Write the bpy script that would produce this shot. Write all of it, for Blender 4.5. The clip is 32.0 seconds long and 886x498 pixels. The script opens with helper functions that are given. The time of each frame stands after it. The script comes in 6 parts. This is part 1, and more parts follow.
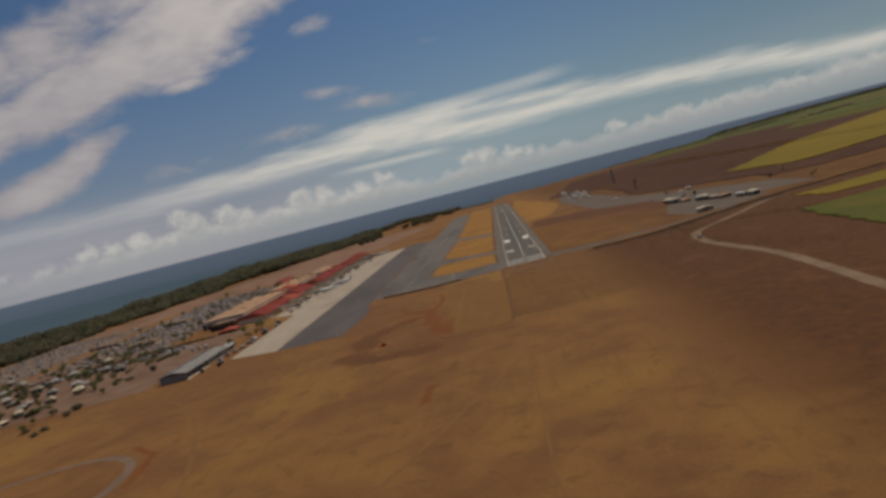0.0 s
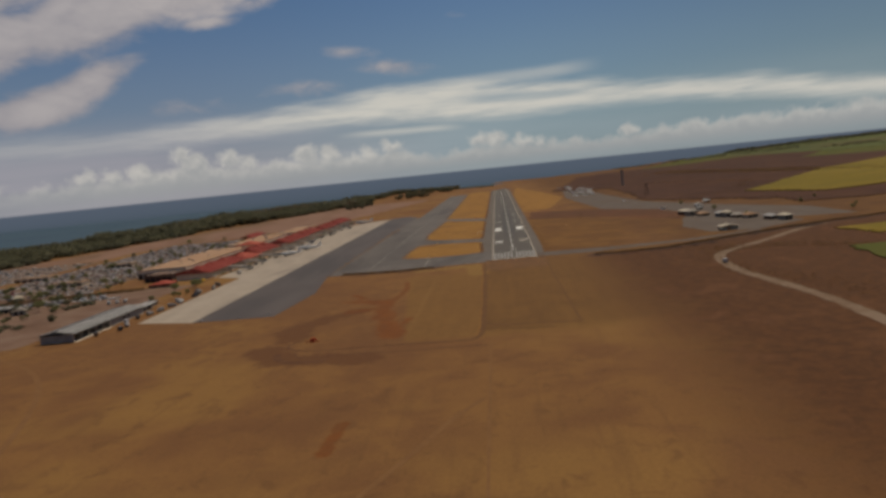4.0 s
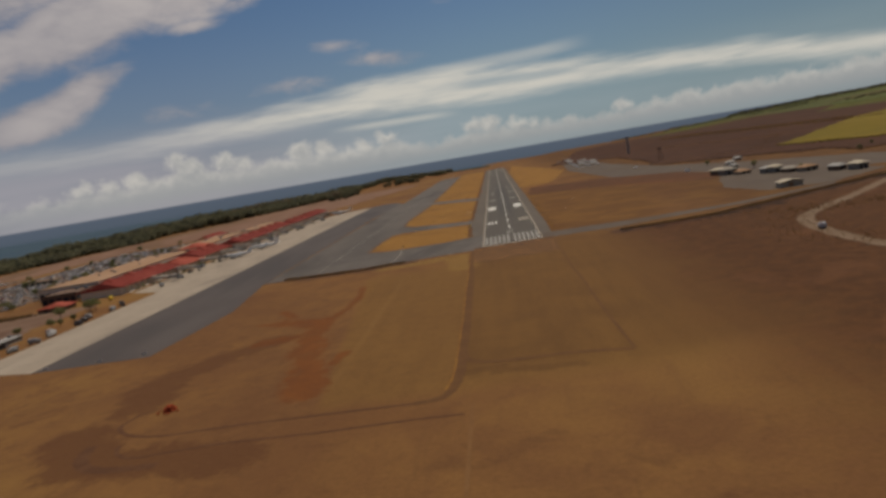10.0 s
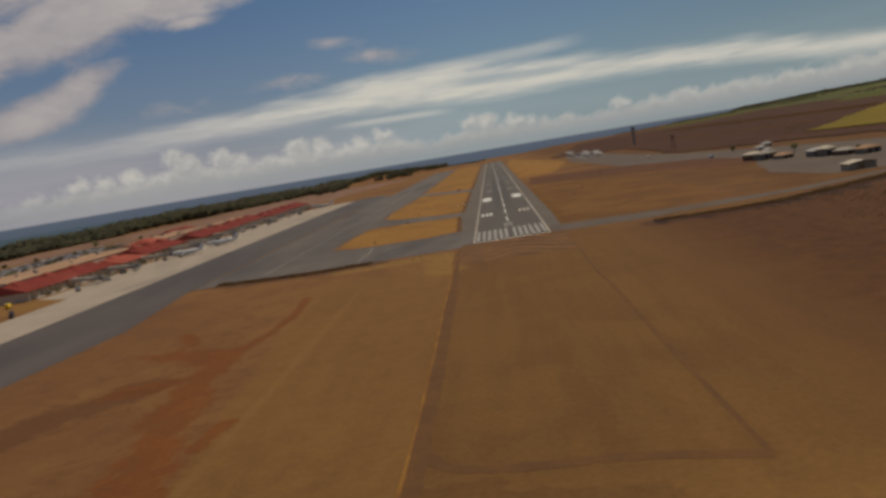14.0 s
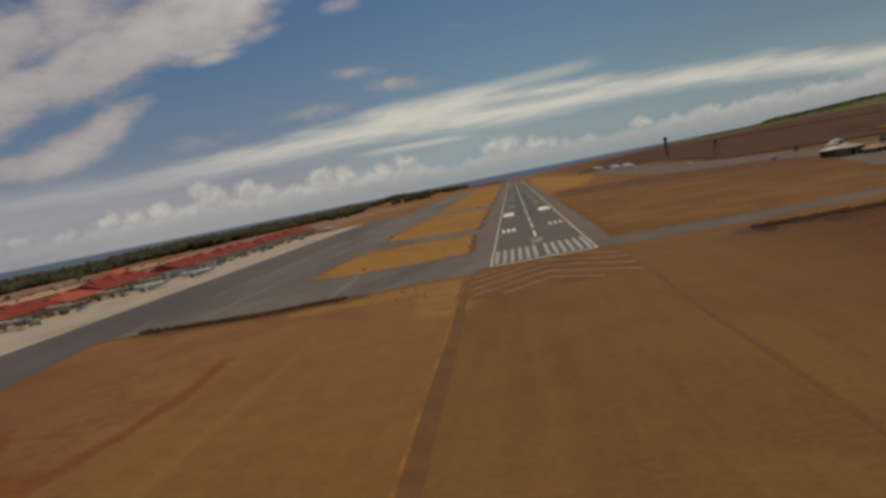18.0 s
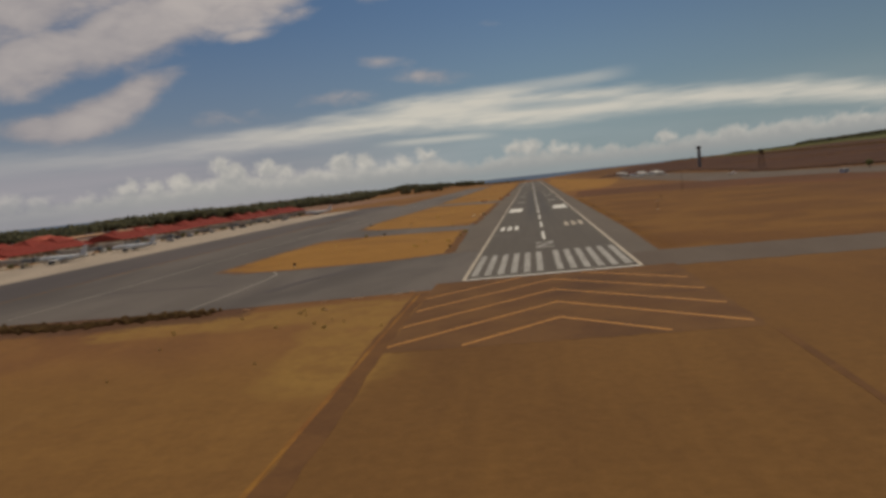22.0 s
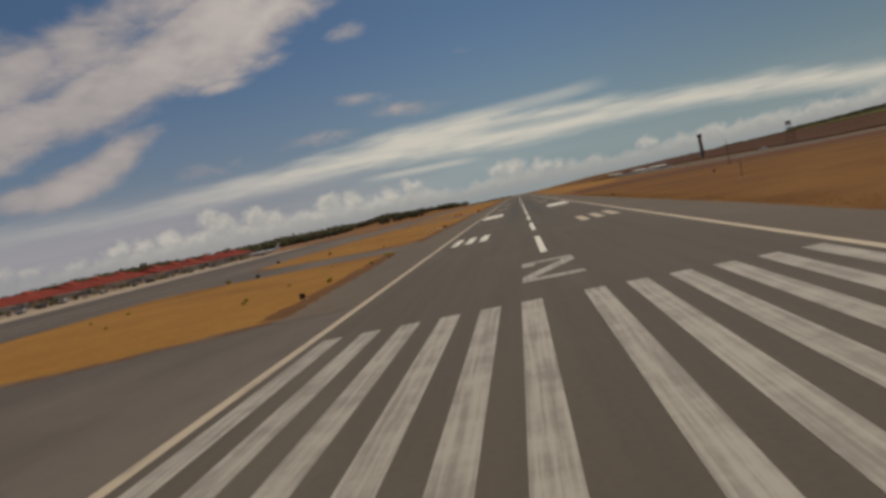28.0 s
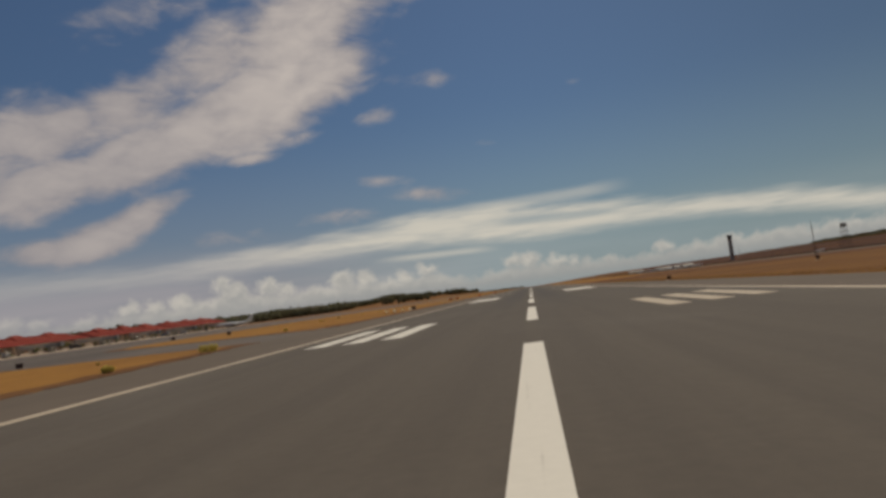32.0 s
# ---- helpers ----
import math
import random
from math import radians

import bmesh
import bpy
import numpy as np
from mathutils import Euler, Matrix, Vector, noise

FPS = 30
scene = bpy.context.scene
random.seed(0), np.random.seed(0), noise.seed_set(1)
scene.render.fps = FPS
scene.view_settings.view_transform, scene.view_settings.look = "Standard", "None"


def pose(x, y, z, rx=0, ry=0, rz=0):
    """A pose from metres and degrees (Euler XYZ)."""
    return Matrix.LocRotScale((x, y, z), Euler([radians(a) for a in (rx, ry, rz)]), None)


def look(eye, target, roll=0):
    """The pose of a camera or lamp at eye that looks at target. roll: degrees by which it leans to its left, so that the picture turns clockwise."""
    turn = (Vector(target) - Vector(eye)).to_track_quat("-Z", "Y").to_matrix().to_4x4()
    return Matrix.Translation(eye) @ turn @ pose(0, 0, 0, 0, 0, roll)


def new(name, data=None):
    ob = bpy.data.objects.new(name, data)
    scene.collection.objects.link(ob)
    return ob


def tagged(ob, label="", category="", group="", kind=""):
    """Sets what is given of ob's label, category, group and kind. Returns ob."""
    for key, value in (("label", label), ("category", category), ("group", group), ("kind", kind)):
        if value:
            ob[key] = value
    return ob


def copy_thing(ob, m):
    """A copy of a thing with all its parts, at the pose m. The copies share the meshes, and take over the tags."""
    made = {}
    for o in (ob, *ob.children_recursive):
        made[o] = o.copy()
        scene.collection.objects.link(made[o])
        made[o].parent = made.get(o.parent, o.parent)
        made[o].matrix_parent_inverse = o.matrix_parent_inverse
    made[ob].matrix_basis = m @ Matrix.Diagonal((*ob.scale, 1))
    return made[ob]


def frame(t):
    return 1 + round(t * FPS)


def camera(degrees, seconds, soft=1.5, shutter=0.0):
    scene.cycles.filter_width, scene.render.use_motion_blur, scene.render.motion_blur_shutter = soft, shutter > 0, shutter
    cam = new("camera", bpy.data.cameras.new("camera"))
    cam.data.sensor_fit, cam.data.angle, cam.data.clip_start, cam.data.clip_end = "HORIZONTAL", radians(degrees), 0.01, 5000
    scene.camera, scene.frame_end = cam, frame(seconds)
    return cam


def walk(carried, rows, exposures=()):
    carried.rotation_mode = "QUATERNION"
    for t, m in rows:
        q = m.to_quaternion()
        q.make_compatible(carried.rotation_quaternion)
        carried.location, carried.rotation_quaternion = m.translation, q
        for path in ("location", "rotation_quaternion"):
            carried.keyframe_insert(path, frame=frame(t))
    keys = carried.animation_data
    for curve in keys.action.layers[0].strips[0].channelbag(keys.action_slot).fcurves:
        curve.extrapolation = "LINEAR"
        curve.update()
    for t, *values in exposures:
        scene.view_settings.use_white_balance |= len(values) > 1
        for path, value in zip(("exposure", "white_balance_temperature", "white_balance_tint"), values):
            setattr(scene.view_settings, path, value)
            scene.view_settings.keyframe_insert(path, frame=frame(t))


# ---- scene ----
cam = camera(64.6, 32.0, soft=3.4)
PATH = [
    (0.0, pose(-20.19, -833.02, 103.91, 85.43, 14.33, 3.89)),
    (0.5, pose(-19.17, -817.66, 102.66, 83.98, 14.20, 4.63)),
    (1.0, pose(-18.13, -802.30, 101.41, 85.01, 18.01, 5.86)),
    (1.5, pose(-17.08, -786.93, 100.14, 85.06, 16.44, 5.40)),
    (2.0, pose(-16.00, -771.57, 98.89, 83.80, 9.74, 3.28)),
    (2.5, pose(-14.88, -756.19, 97.70, 83.57, 8.33, 2.58)),
    (4.5, pose(-9.79, -694.65, 93.69, 83.63, 4.97, 4.99)),
    (5.0, pose(-8.93, -679.42, 92.19, 81.24, 4.94, 6.22)),
    (5.5, pose(-8.16, -664.23, 90.58, 80.28, 4.37, 7.91)),
    (6.0, pose(-7.50, -649.08, 88.84, 80.05, 5.59, 8.31)),
    (6.5, pose(-6.95, -633.98, 86.93, 80.43, 5.84, 7.88)),
    (7.0, pose(-6.51, -618.91, 84.87, 79.81, 6.69, 6.92)),
    (7.5, pose(-6.16, -603.88, 82.71, 80.48, 11.29, 5.54)),
    (8.0, pose(-5.89, -588.88, 80.45, 81.44, 10.71, 3.96)),
    (8.5, pose(-5.68, -573.90, 78.14, 82.19, 10.48, 4.67)),
    (9.0, pose(-5.51, -558.95, 75.79, 82.98, 10.30, 5.44)),
    (9.5, pose(-5.36, -544.00, 73.45, 82.07, 10.33, 6.14)),
    (10.0, pose(-5.22, -529.06, 71.12, 82.62, 9.63, 3.95)),
    (10.5, pose(-5.10, -514.13, 68.83, 81.82, 5.82, 3.07)),
    (11.0, pose(-4.99, -499.21, 66.59, 81.81, 6.48, 3.25)),
    (11.5, pose(-4.92, -484.29, 64.42, 81.52, 8.73, 6.29)),
    (12.0, pose(-4.89, -469.39, 62.31, 82.14, 7.51, 9.17)),
    (12.5, pose(-4.91, -454.49, 60.27, 81.89, 7.16, 9.19)),
    (13.0, pose(-5.00, -439.61, 58.25, 82.56, 10.37, 4.54)),
    (13.5, pose(-5.15, -424.76, 56.20, 82.26, 9.85, 3.16)),
    (15.5, pose(-6.94, -366.08, 47.44, 83.11, 8.08, 7.66)),
    (16.0, pose(-7.14, -351.53, 45.43, 83.55, 11.02, 5.56)),
    (16.5, pose(-7.27, -337.01, 43.47, 84.65, 12.03, 4.24)),
    (17.0, pose(-7.31, -322.48, 41.56, 84.34, 11.74, 4.58)),
    (17.5, pose(-7.26, -307.96, 39.73, 85.05, 10.13, 5.44)),
    (18.0, pose(-7.09, -293.44, 37.94, 84.72, 11.07, 5.57)),
    (18.5, pose(-6.82, -278.92, 36.18, 85.22, 11.55, 5.80)),
    (19.0, pose(-6.43, -264.40, 34.46, 85.90, 11.55, 5.63)),
    (19.5, pose(-5.93, -249.88, 32.81, 85.61, 11.06, 4.96)),
    (20.0, pose(-5.33, -235.37, 31.24, 84.58, 10.81, 4.16)),
    (20.5, pose(-4.65, -220.86, 29.76, 85.34, 8.13, 5.05)),
    (21.0, pose(-3.97, -206.39, 28.34, 85.51, 5.86, 6.14)),
    (21.5, pose(-3.36, -191.96, 26.96, 85.46, 5.19, 6.23)),
    (22.0, pose(-2.89, -177.60, 25.54, 84.61, 6.05, 7.11)),
    (22.5, pose(-2.62, -163.32, 24.03, 84.69, 5.79, 6.79)),
    (23.0, pose(-2.48, -149.12, 22.41, 85.86, 4.87, 6.26)),
    (23.5, pose(-2.40, -134.99, 20.71, 86.62, 8.36, 6.62)),
    (24.0, pose(-2.30, -120.90, 19.00, 87.53, 12.07, 7.06)),
    (24.5, pose(-2.15, -106.80, 17.37, 87.21, 11.15, 7.18)),
    (25.0, pose(-1.98, -92.66, 15.84, 88.03, 8.44, 7.69)),
    (25.5, pose(-1.85, -78.46, 14.41, 87.04, 5.85, 6.57)),
    (27.5, pose(-1.98, -20.86, 10.39, 86.56, 10.00, 6.77)),
    (28.0, pose(-2.01, -7.00, 9.11, 86.73, 12.09, 6.17)),
    (28.5, pose(-1.85, 6.46, 7.92, 87.25, 12.42, 5.59)),
    (29.0, pose(-1.56, 19.56, 6.84, 89.32, 9.44, 5.82)),
    (29.5, pose(-1.26, 32.32, 5.97, 88.55, 8.10, 4.20)),
    (30.0, pose(-0.88, 44.87, 5.34, 89.70, 5.59, 3.43)),
    (30.5, pose(-0.44, 57.36, 4.92, 90.21, 6.86, 3.60)),
    (31.0, pose(-0.03, 69.76, 4.49, 89.59, 4.05, 5.67)),
    (31.5, pose(0.17, 82.04, 3.81, 89.38, 5.22, 5.50)),
    (32.0, pose(0.26, 94.28, 3.00, 93.92, 7.35, 7.19)),
]
walk(cam, PATH, exposures=[(0.0, -0.34, 7000.0, 10.0), (32.0, -0.34, 7450.0, 10.0)])

# ---------------------------------------------------------------- world, sun
SUN_AZ, SUN_EL = -32.0, 62.0      # degrees left of the runway heading, degrees up


class Nodes:
    """Short hand for building node trees."""

    def __init__(self, tree):
        self.tree = tree

    def put(self, socket, value):
        if isinstance(value, bpy.types.NodeSocket):
            self.tree.links.new(value, socket)
        else:
            socket.default_value = value

    def m(self, op, a, b=0.0, c=0.0, clamp=False):
        n = self.tree.nodes.new("ShaderNodeMath")
        n.operation, n.use_clamp = op, clamp
        for i, v in enumerate((a, b, c)):
            self.put(n.inputs[i], v)
        return n.outputs[0]

    def step(self, v, lo, hi, a=0.0, b=1.0):
        n = self.tree.nodes.new("ShaderNodeMapRange")
        n.interpolation_type = "SMOOTHSTEP"
        for i, s in enumerate((v, lo, hi, a, b)):
            self.put(n.inputs[i], s)
        return n.outputs[0]

    def xyz(self, x, y, z=0.0):
        n = self.tree.nodes.new("ShaderNodeCombineXYZ")
        for i, v in enumerate((x, y, z)):
            self.put(n.inputs[i], v)
        return n.outputs[0]

    def split(self, v):
        n = self.tree.nodes.new("ShaderNodeSeparateXYZ")
        self.put(n.inputs[0], v)
        return n.outputs

    def noise(self, vec, scale, detail=4.0, rough=0.55, warp=0.0):
        n = self.tree.nodes.new("ShaderNodeTexNoise")
        self.put(n.inputs["Vector"], vec)
        for key, v in (("Scale", scale), ("Detail", detail), ("Roughness", rough), ("Distortion", warp)):
            self.put(n.inputs[key], v)
        return n.outputs[0]

    def mix(self, f, a, b, blend="MIX"):
        n = self.tree.nodes.new("ShaderNodeMix")
        n.data_type, n.blend_type = "RGBA", blend
        self.put(n.inputs[0], f)
        for s, v in ((n.inputs[6], a), (n.inputs[7], b)):
            self.put(s, (*v, 1.0) if isinstance(v, tuple) and len(v) == 3 else v)
        return n.outputs[2]

    def scale(self, v, s):
        n = self.tree.nodes.new("ShaderNodeVectorMath")
        n.operation = "MULTIPLY"
        self.put(n.inputs[0], v)
        self.put(n.inputs[1], s)
        return n.outputs[0]


def make_world():
    world = bpy.data.worlds.new("sky")
    scene.world = world
    world.use_nodes = True
    t = world.node_tree
    t.nodes.clear()
    k = Nodes(t)
    d = t.nodes.new("ShaderNodeTexCoord").outputs["Generated"]
    x, y, z = k.split(d)
    az = k.m("MULTIPLY", k.m("ARCTAN2", k.m("MULTIPLY", x, -1.0), y), 57.2958)     # degrees, left positive
    el = k.m("MULTIPLY", k.m("ARCSINE", z), 57.2958)
    sky = t.nodes.new("ShaderNodeTexSky")
    sky.sky_type, sky.sun_disc = "NISHITA", False
    sky.sun_elevation, sky.sun_rotation = radians(SUN_EL), radians(-SUN_AZ)
    sky.altitude, sky.air_density, sky.dust_density, sky.ozone_density = 50.0, 1.0, 1.2, 2.0
    blue = k.mix(1.0, sky.outputs[0], k.mix(k.step(az, -34.0, 4.0), SKY_TINT_RIGHT, SKY_TINT), "MULTIPLY")
    # thin haze towards the horizon
    haze = k.m("MULTIPLY", k.step(el, 0.0, 16.0, 1.0, 0.0), 0.55)
    col = k.mix(haze, blue, k.mix(k.step(az, -5.0, 26.0), HAZE, HAZE_LEFT))
    uv = k.xyz(az, el)

    def along(points, top):
        """A value that follows the azimuth: (degrees left, value) pairs, values up to top."""
        n = t.nodes.new("ShaderNodeValToRGB")
        n.color_ramp.interpolation = "EASE"
        k.put(n.inputs[0], k.m("MULTIPLY_ADD", az, 1 / 100, 0.5))
        e = n.color_ramp.elements
        for i, (a, v) in enumerate(sorted(points)):
            p = e[i] if i < 2 else e.new(0.5 + a / 100)
            p.position, p.color = 0.5 + a / 100, (v / top, v / top, v / top, 1)
        return k.m("MULTIPLY", n.outputs[0], top)

    # wide streaked bank above the horizon: its upper and lower edge, thick in the middle, thin to the sides
    slow = k.m("MULTIPLY_ADD", k.noise(k.scale(uv, (0.09, 0.3, 0.0)), 1.0, 3.0, 0.5), 1.5, -0.75)
    torn = k.m("MULTIPLY_ADD", k.noise(k.scale(k.xyz(az, k.m("MULTIPLY_ADD", az, 0.05, el)), (0.12, 0.95, 0.0)), 1.0, 5.0, 0.55, 0.5), 1.5, -0.75)
    fibre = k.m("MULTIPLY_ADD", k.noise(k.scale(k.xyz(az, k.m("MULTIPLY_ADD", az, -0.03, el)), (0.3, 2.6, 0.0)), 1.0, 7.0, 0.62, 0.4), 1.6, -0.8)
    top = along([(40, 5.0), (28, 4.9), (20, 5.35), (14, 6.2), (8, 6.8), (3, 6.85), (-2, 6.2), (-7, 5.75), (-12, 5.15), (-19, 4.5), (-26, 3.5), (-34, 3.0)], 10)
    low = along([(40, 3.9), (28, 4.0), (20, 4.4), (14, 4.55), (8, 4.5), (3, 4.2), (-2, 3.95), (-7, 4.15), (-12, 4.0), (-19, 3.45), (-26, 2.45), (-34, 1.9)], 10)
    ragged = k.m("ADD", k.m("MULTIPLY", slow, 0.8), k.m("MULTIPLY", torn, 0.5))
    inside = k.m("MINIMUM", k.m("SUBTRACT", k.m("ADD", top, ragged), el), k.m("SUBTRACT", el, k.m("SUBTRACT", low, k.m("MULTIPLY", ragged, 0.6))))
    bank = k.m("MULTIPLY", k.step(k.m("ADD", inside, k.m("MULTIPLY", fibre, 0.4)), -0.75, 0.6), along([(40, 0.35), (30, 0.6), (22, 0.85), (14, 0.97), (0, 0.97), (-34, 0.92)], 1))
    bank = k.m("MULTIPLY", bank, k.step(k.m("ADD", torn, k.m("MULTIPLY", fibre, 0.6)), -0.45, 0.2, 0.62, 1.0))
    # a gap of blue inside the bank, right of its thick part
    gap = k.m("MULTIPLY", k.step(k.m("ABSOLUTE", k.m("SUBTRACT", el, k.m("MULTIPLY_ADD", az, 0.03, 5.3))), 0.1, 0.5, 0.5, 0.0), k.m("MULTIPLY", k.step(az, -9.0, -5.0), k.step(az, 0.0, 4.0, 1.0, 0.0)))
    bank = k.m("MULTIPLY", bank, k.m("SUBTRACT", 1.0, gap))
    # a branch that rises out of the bank
    off2 = k.m("ABSOLUTE", k.m("SUBTRACT", k.m("ADD", el, k.m("MULTIPLY", torn, 0.25)), k.m("MULTIPLY_ADD", az, -0.02, 6.85)))
    branch = k.m("MULTIPLY", k.step(off2, 0.05, 0.75, 0.42, 0.0), k.m("MULTIPLY", k.step(az, -9.5, -5.0), k.step(az, 1.0, 6.0, 1.0, 0.0)))
    # thin streak over the heads of the cumulus
    off4 = k.m("ABSOLUTE", k.m("SUBTRACT", k.m("ADD", el, k.m("MULTIPLY", torn, 0.2)), k.m("MULTIPLY_ADD", az, 0.02, 3.35)))
    thin = k.m("MULTIPLY", k.step(off4, 0.0, 0.4, 0.55, 0.0), k.m("MULTIPLY", k.step(az, 1.5, 5.0), k.step(az, 9.0, 13.0, 1.0, 0.0)))
    # thin veil below the bank
    veil = k.m("MULTIPLY", k.step(el, 2.0, 7.0, 0.9, 0.0), k.step(k.noise(k.scale(uv, (0.06, 0.5, 0.0)), 1.0, 4.0), 0.3, 0.6, 0.55, 1.0))
    veil = k.m("MULTIPLY", veil, k.step(az, -14.0, 6.0, 0.55, 1.0))
    # high broken cloud, upper left: soft lobes (azimuth, elevation, half length, half width, slant, weight)
    roll = k.m("MULTIPLY_ADD", k.noise(k.scale(k.xyz(az, k.m("MULTIPLY_ADD", az, 0.3, el)), (0.15, 0.24, 0.0)), 1.0, 3.0, 0.5, 0.5), 2.0, -1.0)
    fray = k.m("MULTIPLY_ADD", k.noise(k.scale(uv, (0.32, 0.72, 0.0)), 1.0, 8.0, 0.6, 0.35), 2.0, -1.0)
    shape = None
    for a, e, ra, re, slant, w in ((14.5, 18.6, 5, 2.3, 24, 0.95), (20, 16.6, 5.5, 2.8, 24, 1.2), (16, 22.5, 7, 3.4, 24, 1.0), (25, 15.0, 5, 2.2, 20, 0.95), (23, 20.5, 6.5, 2.6, 20, 0.85), (9, 26, 6, 3, 24, 0.9),
                                  (29.5, 13.0, 5.5, 2.1, 20, 1.05), (36, 11.2, 5, 2.0, 16, 0.95), (30, 17.0, 5, 2.2, 16, 0.85), (36, 15.2, 6, 2.4, 12, 0.95), (42, 12, 6, 3, 12, 0.85), (28, 24, 7, 2, 20, 0.5), (45, 8, 6, 3, 10, 0.7),
                                  (33.3, 7.1, 3.2, 1.35, 14, 1.2), (30.0, 8.7, 3.2, 1.15, 22, 1.1), (36.6, 6.7, 2.8, 1.0, 4, 0.95), (27.4, 10.0, 2.2, 0.7, 16, 0.6), (21.3, 12.7, 2.4, 0.55, 4, 0.7), (17.5, 14.0, 2.2, 0.6, 8, 0.6),
                                  (10.6, 15.2, 1.8, 0.9, 10, 0.58), (6.0, 17.6, 3.4, 0.75, -6, 0.6), (6.9, 8.5, 3.4, 0.7, -6, 0.68), (11.5, 10.0, 3.0, 0.5, -6, 0.5), (2.3, 12.1, 1.3, 0.35, -4, 0.42), (-5.6, 15.6, 1.0, 0.3, -6, 0.42), (14.5, 7.4, 4, 0.8, -4, 0.5), (24, 6.7, 5, 0.8, 0, 0.48)):
        ca, sa = math.cos(radians(slant)), math.sin(radians(slant))
        u = k.m("MULTIPLY_ADD", k.m("SUBTRACT", az, a), ca / ra, k.m("MULTIPLY", k.m("SUBTRACT", el, e), -sa / ra))
        v = k.m("MULTIPLY_ADD", k.m("SUBTRACT", az, a), sa / re, k.m("MULTIPLY", k.m("SUBTRACT", el, e), ca / re))
        far_off = k.m("SQRT", k.m("ADD", k.m("MULTIPLY", u, u), k.m("MULTIPLY", v, v)))
        g = k.m("MULTIPLY", k.step(far_off, 0.0, 1.9, 1.0, 0.0), w)
        shape = g if shape is None else k.m("MULTIPLY_ADD", k.m("MULTIPLY", shape, g), 0.3, k.m("MAXIMUM", shape, g))
    body = k.m("ADD", shape, k.m("ADD", k.m("MULTIPLY", roll, 0.34), k.m("MULTIPLY", fray, 0.5)))
    high = k.m("MULTIPLY", k.step(body, 0.24, 0.95, 0.0, 0.94), k.step(shape, 0.02, 0.28))
    # row of cumulus along the horizon: rounded heads (azimuth, elevation, radius) on a hazy layer
    w5 = k.m("MULTIPLY_ADD", k.noise(k.scale(uv, (0.9, 0.9, 0.0)), 1.0, 6.0, 0.62), 2.2, -1.1)
    w6 = k.m("MULTIPLY_ADD", k.noise(k.scale(uv, (0.8, 0.8, 5.0)), 1.1, 6.0, 0.62), 1.9, -0.95)
    here = k.xyz(k.m("MULTIPLY", k.m("ADD", az, w5), 0.74), k.m("ADD", el, w6))
    sunward = k.xyz(k.m("MULTIPLY_ADD", k.m("ADD", az, w5), 0.74, 0.25), k.m("ADD", k.m("ADD", el, w6), 0.45))
    rng = random.Random(12)
    heads = [(24.3, 3.2, 0.85), (23.6, 2.4, 1.2), (20.9, 2.55, 1.0), (19.6, 2.2, 0.8), (15.2, 2.5, 1.05), (13.2, 2.3, 0.85), (27.5, 2.2, 0.85), (29.4, 1.9, 0.8), (31.2, 2.0, 0.85), (34.2, 1.4, 0.8), (37, 1.6, 0.8),
             (10.2, 2.0, 0.8), (8.2, 2.35, 0.8), (1.1, 2.2, 0.85), (-0.2, 2.1, 0.95), (-2.4, 1.75, 0.85), (-3.6, 1.6, 0.7), (-6.6, 1.2, 0.7), (-10.7, 1.7, 0.68), (-13.2, 1.3, 0.7), (-15.6, 1.5, 0.75), (-17.4, 1.3, 0.7), (-18.9, 1.45, 0.7), (-21.2, 1.4, 0.75), (-23.8, 1.5, 0.8), (-26.2, 1.4, 0.8), (-28.4, 1.55, 0.85), (-31.2, 1.5, 0.9), (-34.5, 1.5, 1.0)]
    heads += [(s * (39 + 3.4 * i), rng.uniform(1.2, 2.0), rng.uniform(0.8, 1.2)) for s in (-1, 1) for i in range(5)]

    def lobes(p):
        f = None
        for a, e, r in heads:
            n = t.nodes.new("ShaderNodeVectorMath")
            n.operation = "DISTANCE"
            k.put(n.inputs[0], p)
            n.inputs[1].default_value = (a * 0.74, e - 0.1, 0)
            g = k.m("SUBTRACT", r * 0.9, n.outputs["Value"])
            f = g if f is None else k.m("MAXIMUM", f, g)
        return f

    roof = k.m("ADD", along([(40, 1.3), (30, 1.9), (24, 2.4), (19, 2.1), (14, 2.3), (8, 2.1), (4.5, 1.4), (0.5, 1.9), (-4, 1.6), (-8, 1.4), (-12, 1.7), (-16, 1.9), (-24, 1.95), (-34, 2.1)], 4), k.m("MULTIPLY_ADD", k.noise(k.scale(uv, (0.5, 0.0, 0.0)), 1.0, 3.0, 0.6), 1.2, -0.6))
    layer = k.m("SUBTRACT", roof, k.m("ADD", el, k.m("MULTIPLY", w6, 0.9)))
    dense = k.m("MAXIMUM", lobes(here), k.m("MULTIPLY", layer, 0.8))
    puff = k.m("MULTIPLY", k.step(az, 26.0, 40.0, 0.92, 0.5), k.m("MULTIPLY", k.step(dense, -0.12, 0.5), k.step(el, 0.0, 0.9, 0.45, 0.92)))
    lit = k.m("SUBTRACT", dense, k.m("MAXIMUM", lobes(sunward), k.m("SUBTRACT", layer, 0.5)))
    lit = k.m("MULTIPLY", k.m("ADD", k.step(lit, -0.3, 0.6, 0.0, 0.5), k.step(dense, 0.1, 1.2, 0.5, 0.0)), k.m("MULTIPLY", k.step(el, 0.5, 2.1, 0.1, 1.0), k.step(w6, -0.25, 0.2, 0.6, 1.0)))
    puff_col = k.mix(lit, CUMULUS_BASE, CUMULUS_TOP)
